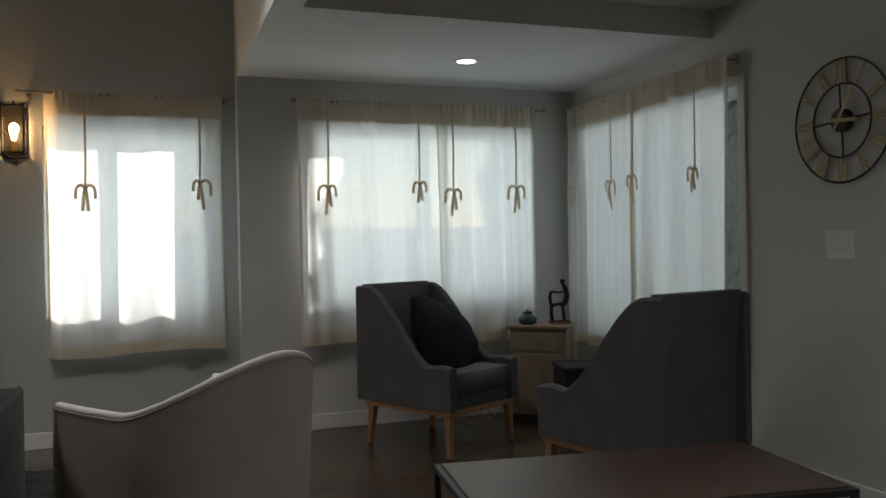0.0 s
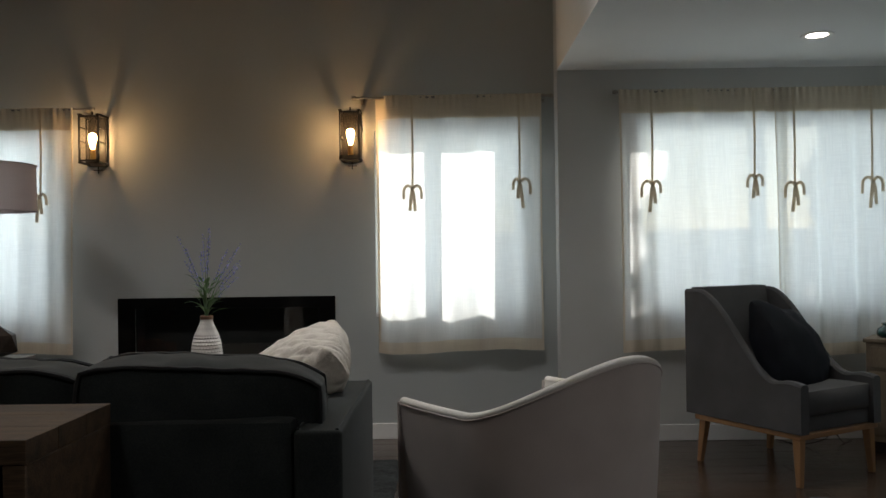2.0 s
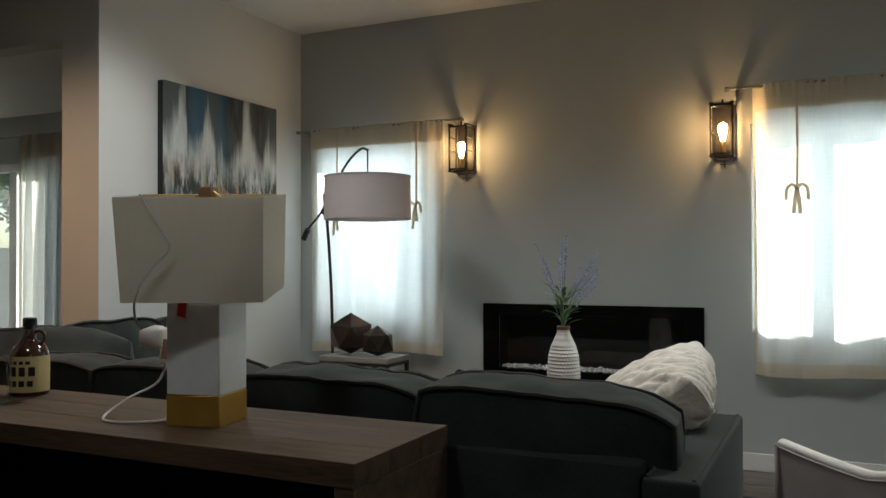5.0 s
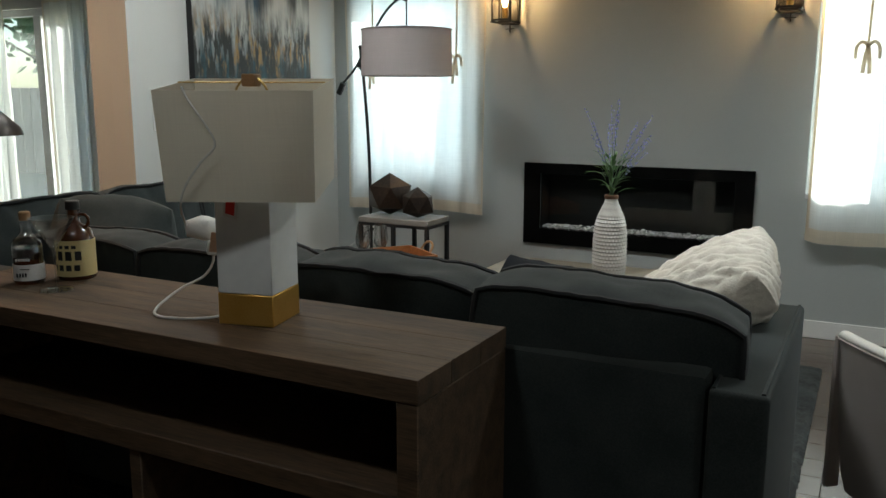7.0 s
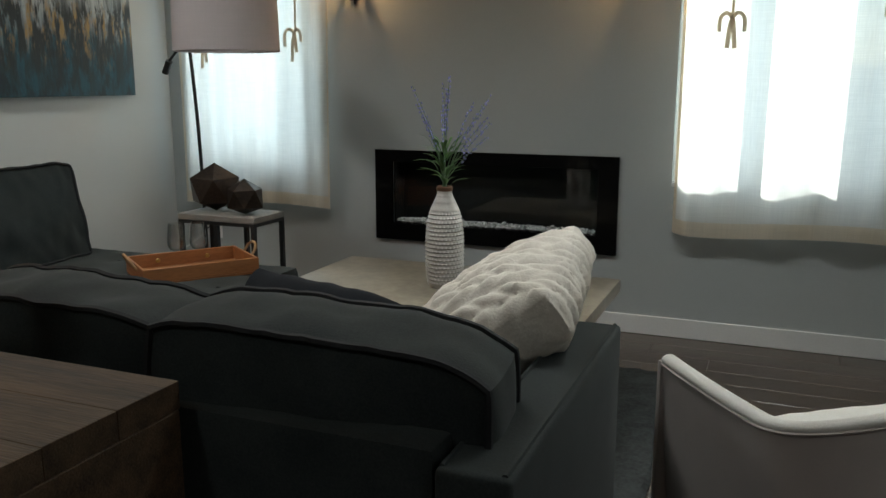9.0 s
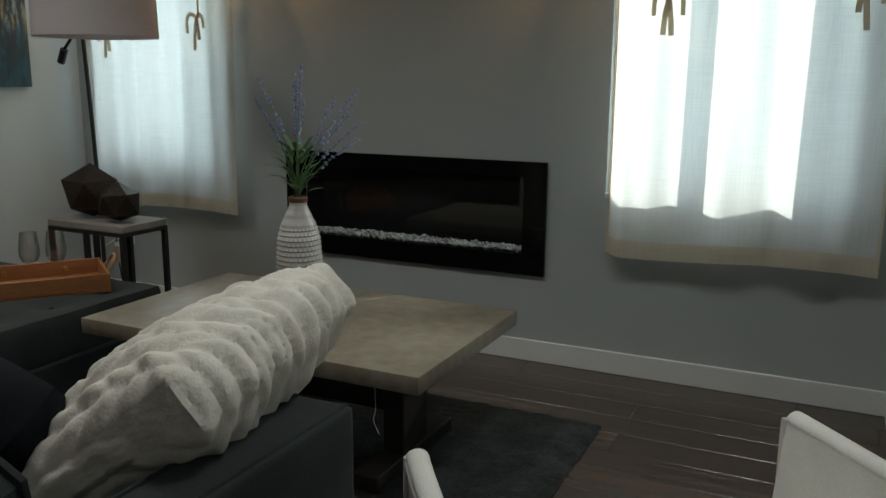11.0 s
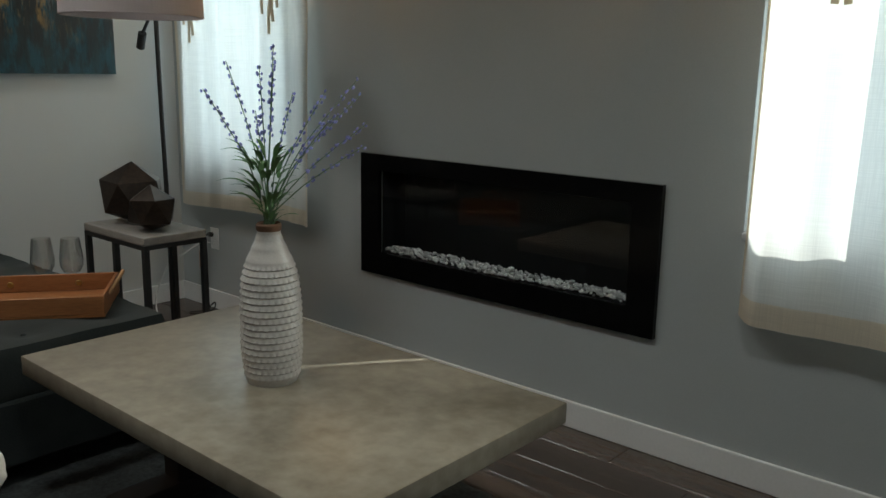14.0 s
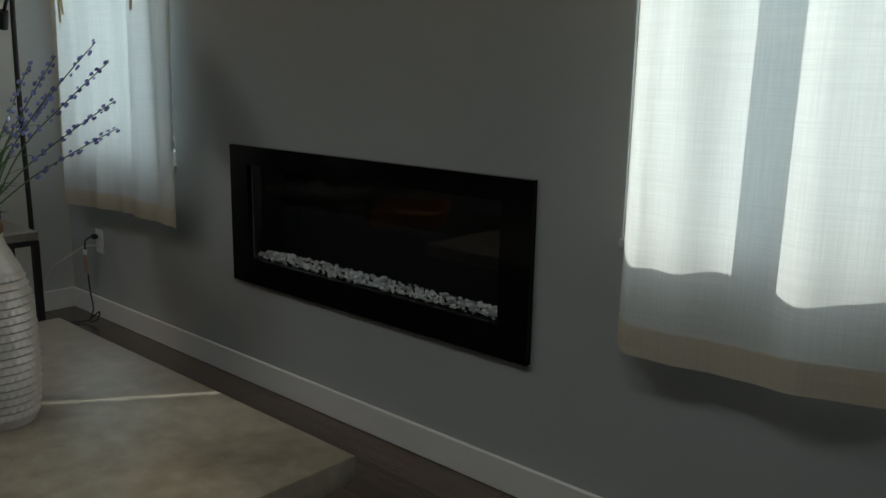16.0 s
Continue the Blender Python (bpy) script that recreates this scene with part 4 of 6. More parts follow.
# ---------- coffee table, vase and plant ----------
tab = thing("coffee_table", "low coffee table with mottled stone-look top and dark base", "coffee table", pose(-1.1525, 5.765, 0))
part("tabletop", boxes(((-0.6775, -0.400, 0.432), (0.6775, 0.403, 0.490)), bevel=0.006, seg=2), "stonetop", tab, "grey-beige mottled stone-look top")
for sx in (-1, 1):
    part("foot_beam", boxes(((sx * 0.42 - 0.05, -0.28, 0.018), (sx * 0.42 + 0.05, 0.28, 0.075)), bevel=0.004), "darkleg", tab)
    part("post", boxes(((sx * 0.42 - 0.04, -0.09, 0.0755), (sx * 0.42 + 0.04, 0.09, 0.3845)), bevel=0.004), "darkleg", tab)
    part("top_beam", boxes(((sx * 0.42 - 0.05, -0.30, 0.385), (sx * 0.42 + 0.05, 0.30, 0.4315)), bevel=0.004), "darkleg", tab)
part("stretcher", boxes(((-0.38, -0.025, 0.19), (0.38, 0.025, 0.27)), bevel=0.004), "darkleg", tab)
part("hanging_thread", tube(smooth_line([(0.52, -0.38, 0.432), (0.525, -0.385, 0.36), (0.515, -0.38, 0.32), (0.54, -0.39, 0.285)], 5), 0.0012, 5), "cable_white", tab, "loose white thread")

VX, VY, VZ = -1.154, 5.752, 0.490
vase = thing("vase", "tall off-white glazed vase with rows of scalloped dimples", "vase", pose(VX, VY, VZ))
bm = bmesh.new()
ctrl = [(0.0, 0.066), (0.02, 0.0745), (0.10, 0.0815), (0.20, 0.0815), (0.28, 0.0755), (0.33, 0.0635), (0.365, 0.0475), (0.39, 0.036), (0.405, 0.0312), (0.415, 0.0315)]
seg, nz = 144, 190
rings = []
for j in range(nz + 1):
    z = 0.415 * j / nz
    for (za, ra), (zb, rb) in zip(ctrl, ctrl[1:]):
        if za <= z <= zb + 1e-9:
            t = (z - za) / (zb - za)
            t = t * t * (3 - 2 * t) * 0.5 + t * 0.5
            r0 = ra + (rb - ra) * t
            break
    row = z / 0.0175
    k = math.floor(row)
    fz = row - k
    env = max(0, min(1, (z - 0.012) / 0.02)) * max(0, min(1, (0.335 - z) / 0.012))
    ring = []
    for i in range(seg):
        a = 2 * math.pi * i / seg
        ph = i / seg * 30 + 0.5 * (k % 2)
        s = abs(2 * (ph - math.floor(ph)) - 1)
        d = (0.42 + 0.58 * (1 - s * s)) * min(1.0, fz * 5) * (1 - max(0.0, fz - 0.2) / 0.8) ** 1.1
        r = r0 + env * (0.0056 * d - 0.0022)
        ring.append(bm.verts.new((r * math.cos(a), r * math.sin(a), z)))
    rings.append(ring)
for a, b in zip(rings, rings[1:]):
    for i in range(seg):
        bm.faces.new((a[i], a[(i + 1) % seg], b[(i + 1) % seg], b[i]))
bm.faces.new(rings[0][::-1])
part("body", bm, "vase", vase)
part("rim", lathe([(0.0312, 0.412), (0.0335, 0.416), (0.034, 0.428), (0.030, 0.433), (0.026, 0.428), (0.026, 0.40)], 32), "rim", vase, "unglazed brown rim")

plant = thing("lavender_stems", "artificial lavender stems with purple spikes and green leaves", "plant", pose(VX, VY, VZ + 0.415))
rnd = random.Random(12)


def leaf_blade(length, wid):
    bm = bmesh.new()
    prev = None
    n = 6
    for k in range(n + 1):
        t = k / n
        w = wid * math.sin(math.pi * min(1, t * 0.92 + 0.08)) ** 0.8
        z, y = length * t * (1 - 0.25 * t), -length * 0.5 * t * t
        cur = [bm.verts.new((-w, y, z + w * 0.3)), bm.verts.new((0, y, z)), bm.verts.new((w, y, z + w * 0.3))]
        if prev:
            bm.faces.new((prev[0], prev[1], cur[1], cur[0]))
            bm.faces.new((prev[1], prev[2], cur[2], cur[1]))
        prev = cur
    return bm


leaf_kinds = []
for k, (a, b) in enumerate(((0.085, 0.007), (0.065, 0.008), (0.11, 0.006))):
    ob = part("leaf", leaf_blade(a, b), "leaf", plant, m=pose(0, 0, 0.02, 20, 0, 120 * k))
    leaf_kinds.append(ob.data)
bm = bmesh.new()
bmesh.ops.create_icosphere(bm, subdivisions=1, radius=1.0)
bud = part("flower_bud", bm, "lavender", plant, m=pose(0, 0, 0.12) @ Matrix.Scale(0.004, 4)).data

tips = [(-0.22, -0.02, 0.43), (-0.20, 0.06, 0.30), (-0.04, 0.05, 0.44), (0.02, 0.02, 0.47), (0.05, -0.04, 0.42), (0.16, 0.24, 0.35), (0.19, 0.24, 0.27), (0.16, 0.25, 0.21), (0.21, 0.20, 0.39), (0.12, 0.14, 0.36), (0.24, 0.10, 0.30), (-0.10, -0.14, 0.36), (-0.12, 0.15, 0.35)]
for k, (tx, ty, tz) in enumerate(tips):
    tx *= 0.62
    base = (rnd.uniform(-0.015, 0.015), rnd.uniform(-0.015, 0.015), -0.12)
    mid = (tx * 0.28, ty * 0.28, tz * 0.45)
    pts = smooth_line([base, (base[0] * 1.1, base[1] * 1.1, 0.0), mid, (tx * 0.66, ty * 0.66, tz * 0.76), (tx, ty, tz)], 6)
    st = part("stem", tube(pts, [0.0022 - 0.0012 * i / len(pts) for i in range(len(pts))], 5), "stem", plant)
    n = len(pts)
    for i in range(int(n * 0.56), n):
        p = pts[i]
        d = (pts[min(i + 1, n - 1)] - pts[i - 1]).normalized()
        for q in range(3 if i % 2 else 2):
            a = rnd.uniform(0, 6.28)
            side = d.orthogonal().normalized()
            side.rotate(Matrix.Rotation(a, 3, d))
            r = rnd.uniform(0.0028, 0.0052) * (1.1 - 0.35 * i / n)
            share("flower_bud", bud, st, Matrix.Translation(p + side * 0.006 - d * rnd.uniform(0, 0.008)) @ d.to_track_quat("Z", "Y").to_matrix().to_4x4() @ Matrix.Diagonal((r, r, r * 1.6, 1)))
for k in range(58):
    a, up = rnd.uniform(0, 360), rnd.uniform(0.0, 0.20)
    out = 0.008 + up * rnd.uniform(0.05, 0.30)
    share("leaf", rnd.choice(leaf_kinds), plant, pose(out * math.cos(radians(a - 90)), out * math.sin(radians(a - 90)), up, rnd.uniform(5, 50), rnd.uniform(-10, 10), a) @ Matrix.Scale(rnd.uniform(0.7, 1.15), 4))

# ---------- rug ----------
rug = bmesh.new()
rx0, rx1, ry0, ry1 = -2.9, -0.185, 4.05, 6.37
nx, ny = 150, 130
gr = [[rug.verts.new((rx0 + (rx1 - rx0) * i / nx + 0.006 * noise.noise(Vector((i, j, 3.3))), ry0 + (ry1 - ry0) * j / ny + 0.006 * noise.noise(Vector((i, j, 7.7))), (0.004 if i in (0, nx) or j in (0, ny) else 0.018 + 0.008 * noise.noise(Vector((i * 0.9, j * 0.9, 0.5))) + 0.005 * noise.noise(Vector((i * 0.12, j * 0.12, 4.5)))))) for j in range(ny + 1)] for i in range(nx + 1)]
for i in range(nx):
    for j in range(ny):
        rug.faces.new((gr[i][j], gr[i + 1][j], gr[i + 1][j + 1], gr[i][j + 1]))
tagged(part("area_rug", rug, "rug"), "charcoal shag area rug under coffee table and sofa", "rug")

# ---------- painting ----------
pm = bpy.data.materials.new("abstract_canvas_paint")
pm.use_nodes = True
n_, l_ = pm.node_tree.nodes, pm.node_tree.links
b_ = n_["Principled BSDF"]
b_.inputs["Roughness"].default_value = 0.55
tc_ = n_.new("ShaderNodeTexCoord")
sep = n_.new("ShaderNodeSeparateXYZ")
l_.new(tc_.outputs["Object"], sep.inputs[0])


def streaks(sx, sz, lo, hi, seed):
    mp = n_.new("ShaderNodeMapping")
    mp.inputs["Scale"].default_value = (1, sx, sz)
    mp.inputs["Location"].default_value = (seed, seed * 2.3, seed * 0.7)
    nz_ = n_.new("ShaderNodeTexNoise")
    nz_.inputs["Scale"].default_value, nz_.inputs["Detail"].default_value, nz_.inputs["Roughness"].default_value = 1, 5, 0.65
    mr = n_.new("ShaderNodeMapRange")
    mr.inputs["From Min"].default_value, mr.inputs["From Max"].default_value = lo, hi
    l_.new(tc_.outputs["Object"], mp.inputs[0])
    l_.new(mp.outputs[0], nz_.inputs["Vector"])
    l_.new(nz_.outputs["Fac"], mr.inputs["Value"])
    return mr.outputs[0]


def height_mask(z0, z1, wobble, amount):
    mul = n_.new("ShaderNodeMath")
    mul.operation = "MULTIPLY_ADD"
    mul.inputs[1].default_value = amount
    l_.new(wobble, mul.inputs[0])
    l_.new(sep.outputs["Z"], mul.inputs[2])
    mr = n_.new("ShaderNodeMapRange")
    mr.inputs["From Min"].default_value, mr.inputs["From Max"].default_value = z0, z1
    l_.new(mul.outputs[0], mr.inputs["Value"])
    return mr.outputs[0]


def blend(fac, a, b):
    mx = n_.new("ShaderNodeMixRGB")
    l_.new(fac, mx.inputs[0])
    for k, v in ((1, a), (2, b)):
        if isinstance(v, tuple):
            mx.inputs[k].default_value = (*v, 1)
        else:
            l_.new(v, mx.inputs[k])
    return mx.outputs[0]


def times(a, b):
    mx = n_.new("ShaderNodeMath")
    mx.operation = "MULTIPLY"
    l_.new(a, mx.inputs[0])
    l_.new(b, mx.inputs[1])
    return mx.outputs[0]


pale = blend(streaks(9, 4, 0.40, 0.72, 1.0), (0.56, 0.58, 0.57), (0.36, 0.40, 0.41))


def across(stops):
    """A ramp along the width of the canvas."""
    mr = n_.new("ShaderNodeMapRange")
    mr.inputs["From Max"].default_value = 1.115
    l_.new(sep.outputs["Y"], mr.inputs["Value"])
    wob = n_.new("ShaderNodeMath")
    wob.operation = "MULTIPLY_ADD"
    wob.inputs[1].default_value = 0.05
    l_.new(streaks(22, 1.5, 0.2, 0.8, 11.0), wob.inputs[0])
    l_.new(mr.outputs[0], wob.inputs[2])
    rp = n_.new("ShaderNodeValToRGB")
    while len(rp.color_ramp.elements) < len(stops):
        rp.color_ramp.elements.new(0.5)
    for e, (p, c) in zip(rp.color_ramp.elements, stops):
        e.position, e.color = p, (*c, 1)
    l_.new(wob.outputs[0], rp.inputs[0])
    return rp.outputs[0]


NIGHT, SEA, SOOT, SLATE = (0.010, 0.012, 0.015), (0.020, 0.085, 0.150), (0.022, 0.015, 0.012), (0.07, 0.09, 0.095)
blue = blend(streaks(11, 2.2, 0.44, 0.70, 4.0), across(((0.03, SLATE), (0.13, SLATE), (0.19, NIGHT), (0.25, SEA), (0.33, SEA), (0.42, SLATE), (0.50, SEA), (0.58, NIGHT), (0.66, SOOT), (0.76, SLATE), (0.84, SOOT), (0.96, SLATE))), SLATE)
deep = across(tuple((p, (d, d, d)) for p, d in ((0.04, 0.34), (0.13, 0.26), (0.17, 0.02), (0.22, 0.40), (0.33, 0.36), (0.37, 0.03), (0.44, 0.40), (0.54, 0.52), (0.66, 0.42), (0.72, 0.0), (0.78, 0.30), (0.88, 0.52), (0.93, 0.22), (0.99, 0.36))))
hang = n_.new("ShaderNodeMath")
hang.operation = "ADD"
l_.new(deep, hang.inputs[0])
l_.new(sep.outputs["Z"], hang.inputs[1])
rag = n_.new("ShaderNodeMath")
rag.operation = "MULTIPLY_ADD"
rag.inputs[1].default_value = 0.30
l_.new(streaks(13, 1.1, 0.25, 0.75, 2.0), rag.inputs[0])
l_.new(hang.outputs[0], rag.inputs[2])
drop = n_.new("ShaderNodeMapRange")
drop.inputs["From Min"].default_value, drop.inputs["From Max"].default_value = 1.14, 1.34
l_.new(rag.outputs[0], drop.inputs["Value"])
c_ = blend(drop.outputs[0], pale, blue)
teal = blend(streaks(16, 6, 0.42, 0.58, 6.0), (0.014, 0.070, 0.090), (0.008, 0.020, 0.026))
low_mask = height_mask(0.44, 0.16, streaks(22, 2.0, 0.3, 0.7, 7.0), -0.30)
c_ = blend(low_mask, c_, teal)
och = times(times(height_mask(0.62, 0.38, streaks(20, 3, 0.3, 0.7, 3.0), -0.1), height_mask(0.20, 0.42, streaks(15, 3, 0.3, 0.7, 5.0), 0.1)), streaks(16, 5, 0.50, 0.60, 8.0))
c_ = blend(och, c_, (0.36, 0.22, 0.07))
dk = times(times(height_mask(0.58, 0.40, streaks(20, 3, 0.3, 0.7, 13.0), -0.15), height_mask(0.0, 0.30, streaks(15, 3, 0.3, 0.7, 15.0), 0.1)), streaks(17, 4, 0.46, 0.54, 18.0))
c_ = blend(dk, c_, (0.015, 0.02, 0.02))
l_.new(c_, b_.inputs["Base Color"])
bp_ = n_.new("ShaderNodeBump")
bp_.inputs["Strength"].default_value, bp_.inputs["Distance"].default_value = 0.4, 0.003
l_.new(streaks(30, 8, 0.3, 0.7, 30.0), bp_.inputs["Height"])
l_.new(bp_.outputs[0], b_.inputs["Normal"])
pt = thing("painting", "abstract canvas in teal, black, ochre and pale grey", "painting", pose(XL, 5.52, 1.272))
part("canvas_face", boxes(((0.042, 0.0, 0.0), (0.045, 1.115, 1.073))), pm, pt, "brushed abstract paint", smooth=False)
part("stretcher_edge", boxes(((0.0, 0.001, 0.001), (0.0415, 1.114, 1.072))), "black", pt, "black wrapped edges")

# ---------- arc floor lamp ----------
arc = thing("arc_floor_lamp", "black arc floor lamp with mauve linen drum shade", "floor lamp", pose(-3.06, 6.59, 0))
SX, SY, SZ = 0.53, -0.42, 1.64
part("base", lathe([(0, 0), (0.14, 0), (0.142, 0.01), (0.13, 0.022), (0.02, 0.026), (0, 0.026)], 36), "black_metal", arc, "round black base")
part("pole", tube(smooth_line([(0, 0, 0.02), (0.0, 0.0, 0.6), (-0.01, 0.0, 1.05), (-0.05, 0.02, 1.45), (-0.10, 0.05, 1.72)], 6), 0.011, 10), "black_metal", arc)
part("arc_arm", tube(smooth_line([(-0.25, 0.06, 1.47), (-0.12, 0.04, 1.59), (0.06, -0.06, 1.77), (0.26, -0.21, 1.90), (0.44, -0.35, 1.955), (SX, SY, 1.935)], 6), 0.008, 8), "black_metal", arc)
part("counterweight", tube([(-0.285, 0.065, 1.405), (-0.24, 0.055, 1.475)], 0.021, 12), "black_metal", arc)
part("clamp", boxes(((-0.03, -0.02, -0.03), (0.03, 0.02, 0.03)), bevel=0.006), "black_metal", arc, m=pose(-0.065, 0.025, 1.59, 0, 30, -30))
part("clamp_knob", lathe([(0, 0), (0.016, 0.0), (0.016, 0.03), (0, 0.032)], 12), "black_metal", arc, m=pose(-0.07, 0.0, 1.59, 90, 0, 20))
part("down_rod", tube([(SX, SY, 1.935), (SX, SY, SZ + 0.02)], 0.005, 8), "black_metal", arc)
part("drum_shade", lathe([(0.268, -0.133), (0.262, 0.133), (0.259, 0.133), (0.265, -0.133), (0.268, -0.133)], 56), "shade_pink", arc, "mauve linen drum shade", m=pose(SX, SY, SZ))
for z in (-0.133, 0.129):
    part("shade_ring", tube([(0.2665 * math.cos(a), 0.2665 * math.sin(a), z) for a in [k * math.pi / 24 for k in range(48)]], 0.003, 6, closed=True), "shade_pink", arc, m=pose(SX, SY, SZ))
for k in range(3):
    a = k * 2.094
    part("spider_arm", tube([(SX, SY, SZ + 0.10), (SX + 0.26 * math.cos(a), SY + 0.26 * math.sin(a), SZ + 0.125)], 0.003, 6), "black_metal", arc)
part("socket", lathe([(0, -0.05), (0.02, -0.05), (0.02, 0.05), (0, 0.055)], 14), "cable_black", arc, m=pose(SX, SY, SZ + 0.0))

# ---------- side table with faceted objects ----------
st = thing("side_table", "narrow grey-topped side table on black metal frame", "side table", pose(-2.565, 6.185, 0))
part("top", boxes(((-0.24, -0.14, 0.636), (0.24, 0.14, 0.668)), bevel=0.003), "greywood", st, "grey-washed wood top")
part("top_frame", boxes(((-0.24, -0.14, 0.618), (0.24, 0.14, 0.6355))), "black_metal", st, "black metal rim under the top")
for x in (-0.229, 0.0, 0.229):
    for y in (-0.129, 0.129):
        part("leg", boxes(((x - 0.011, y - 0.011, 0), (x + 0.011, y + 0.011, 0.6175))), "black_metal", st)


def faceted(r, seed):
    bm = bmesh.new()
    bmesh.ops.create_icosphere(bm, subdivisions=1, radius=r)
    rn = random.Random(seed)
    for v in bm.verts:
        v.co *= rn.uniform(0.93, 1.05)
    bmesh.ops.dissolve_limit(bm, angle_limit=radians(20), verts=bm.verts[:], edges=bm.edges[:])
    lo = min(v.co.z for v in bm.verts)
    for v in bm.verts:
        v.co.z = max(v.co.z, lo + r * 0.16) - (lo + r * 0.16)
    return bm


for (x, y, r, s, rz) in ((-2.675, 6.205, 0.138, 3, 15), (-2.455, 6.16, 0.100, 8, 50)):
    tagged(part("geometric_ornament", faceted(r * 1.05, s), "bronze", None, smooth=False, m=pose(x, y, 0.668, rz=rz)), "faceted dark bronze polyhedron on the side table", "ornament", "bronze polyhedra")

# ---------- tray and wine glasses on the chaise ----------
TZ = 0.462
tr = thing("serving_tray", "amber wood serving tray with rope handles", "tray", pose(-2.41, 5.656, TZ, rz=54))
w, d, h, k = 0.265, 0.18, 0.075, 0.012
part("tray_bottom", boxes(((-w, -d, 0), (w, d, 0.010))), "wicker_wood", tr)
for a, b in (((-w, -d, 0.0105), (w, -d + k, h)), ((-w, d - k, 0.0105), (w, d, h)), ((-w, -d + k, 0.0105), (-w + k, d - k, h)), ((w - k, -d + k, 0.0105), (w, d - k, h))):
    part("tray_side", boxes((a, b), bevel=0.002), "wicker_wood", tr)
for s in (-1, 1):
    pts = [(s * w, -0.06, 0.05), (s * (w + 0.03), -0.05, 0.10), (s * (w + 0.04), 0.0, 0.118), (s * (w + 0.03), 0.05, 0.10), (s * w, 0.06, 0.05)]
    part("rope_handle", tube(smooth_line(pts, 5), 0.007, 8), "cork", tr, "tan rope handle")
for s in (-0.12, 0.12):
    part("brass_stud", lathe([(0, 0), (0.012, 0.001), (0.009, 0.006), (0, 0.008)], 12), "brass", tr, m=pose(s, d - k, 0.04, 90, 0, 0))
for x, y in ((-2.60, 5.776), (-2.53, 5.856)):
    wg = thing("wine_glass", "clear wine glass on a short stem, standing on the chaise", "glass", pose(x, y, 0.455), "wine glasses")
    part("foot", lathe([(0, 0), (0.036, 0), (0.034, 0.0025), (0.006, 0.006), (0, 0.006)], 28), "glass", wg)
    part("stem", lathe([(0.006, 0.006), (0.004, 0.02), (0.004, 0.062), (0.008, 0.072)], 12), "glass", wg)
    part("bowl", lathe([(0.006, 0.072), (0.030, 0.080), (0.042, 0.104), (0.044, 0.130), (0.039, 0.175), (0.034, 0.212), (0.0328, 0.212), (0.0378, 0.175), (0.0428, 0.130), (0.0405, 0.104), (0.028, 0.083), (0.0, 0.077)], 32), "glass", wg)

# ---------- armchairs ----------
def swoop_side(h_front, h_back, depth, z0, thick, flare=0.0):
    """The side of an armchair: low at the front, sweeping up in one curve to the back; local y runs from front (-) to back (+)."""
    bm = bmesh.new()
    n = 26
    cols = []
    for k in range(n + 1):
        t = k / n
        s = max(0.0, min(1.0, (t - 0.22) / 0.66))
        s = s * s * (3 - 2 * s)
        z = h_front + (h_back - h_front) * s + 0.012 * math.sin(min(1, t / 0.22) * math.pi)
        y = -depth / 2 + depth * t + 0.05 * s * t
        w = thick * (1 - 0.25 * s)
        cols.append([bm.verts.new(p) for p in ((-w / 2, y, z0), (w / 2, y, z0), (w / 2, y, z - 0.014), (w / 2 - 0.014, y, z), (-w / 2 + 0.014, y, z), (-w / 2, y, z - 0.014))])
    for a, b in zip(cols, cols[1:]):
        for k in range(6):
            bm.faces.new((a[k], a[(k + 1) % 6], b[(k + 1) % 6], b[k]))
    bm.faces.new(cols[0][::-1])
    bm.faces.new(cols[-1])
    return bm


def tapered_leg(h, r0, r1, lean_x=0.0, lean_y=0.0):
    bm = bmesh.new()
    rings = []
    for z, r, t in ((0, r1, 1), (h, r0, 0)):
        rings.append([bm.verts.new((sx * r + lean_x * t, sy * r + lean_y * t, z)) for sx, sy in ((-1, -1), (1, -1), (1, 1), (-1, 1))])
    for k in range(4):
        bm.faces.new((rings[0][k], rings[0][(k + 1) % 4], rings[1][(k + 1) % 4], rings[1][k]))
    bm.faces.new(rings[0][::-1])
    bm.faces.new(rings[1])
    bmesh.ops.bevel(bm, geom=bm.edges[:], offset=0.004, segments=1, affect="EDGES")
    return bm


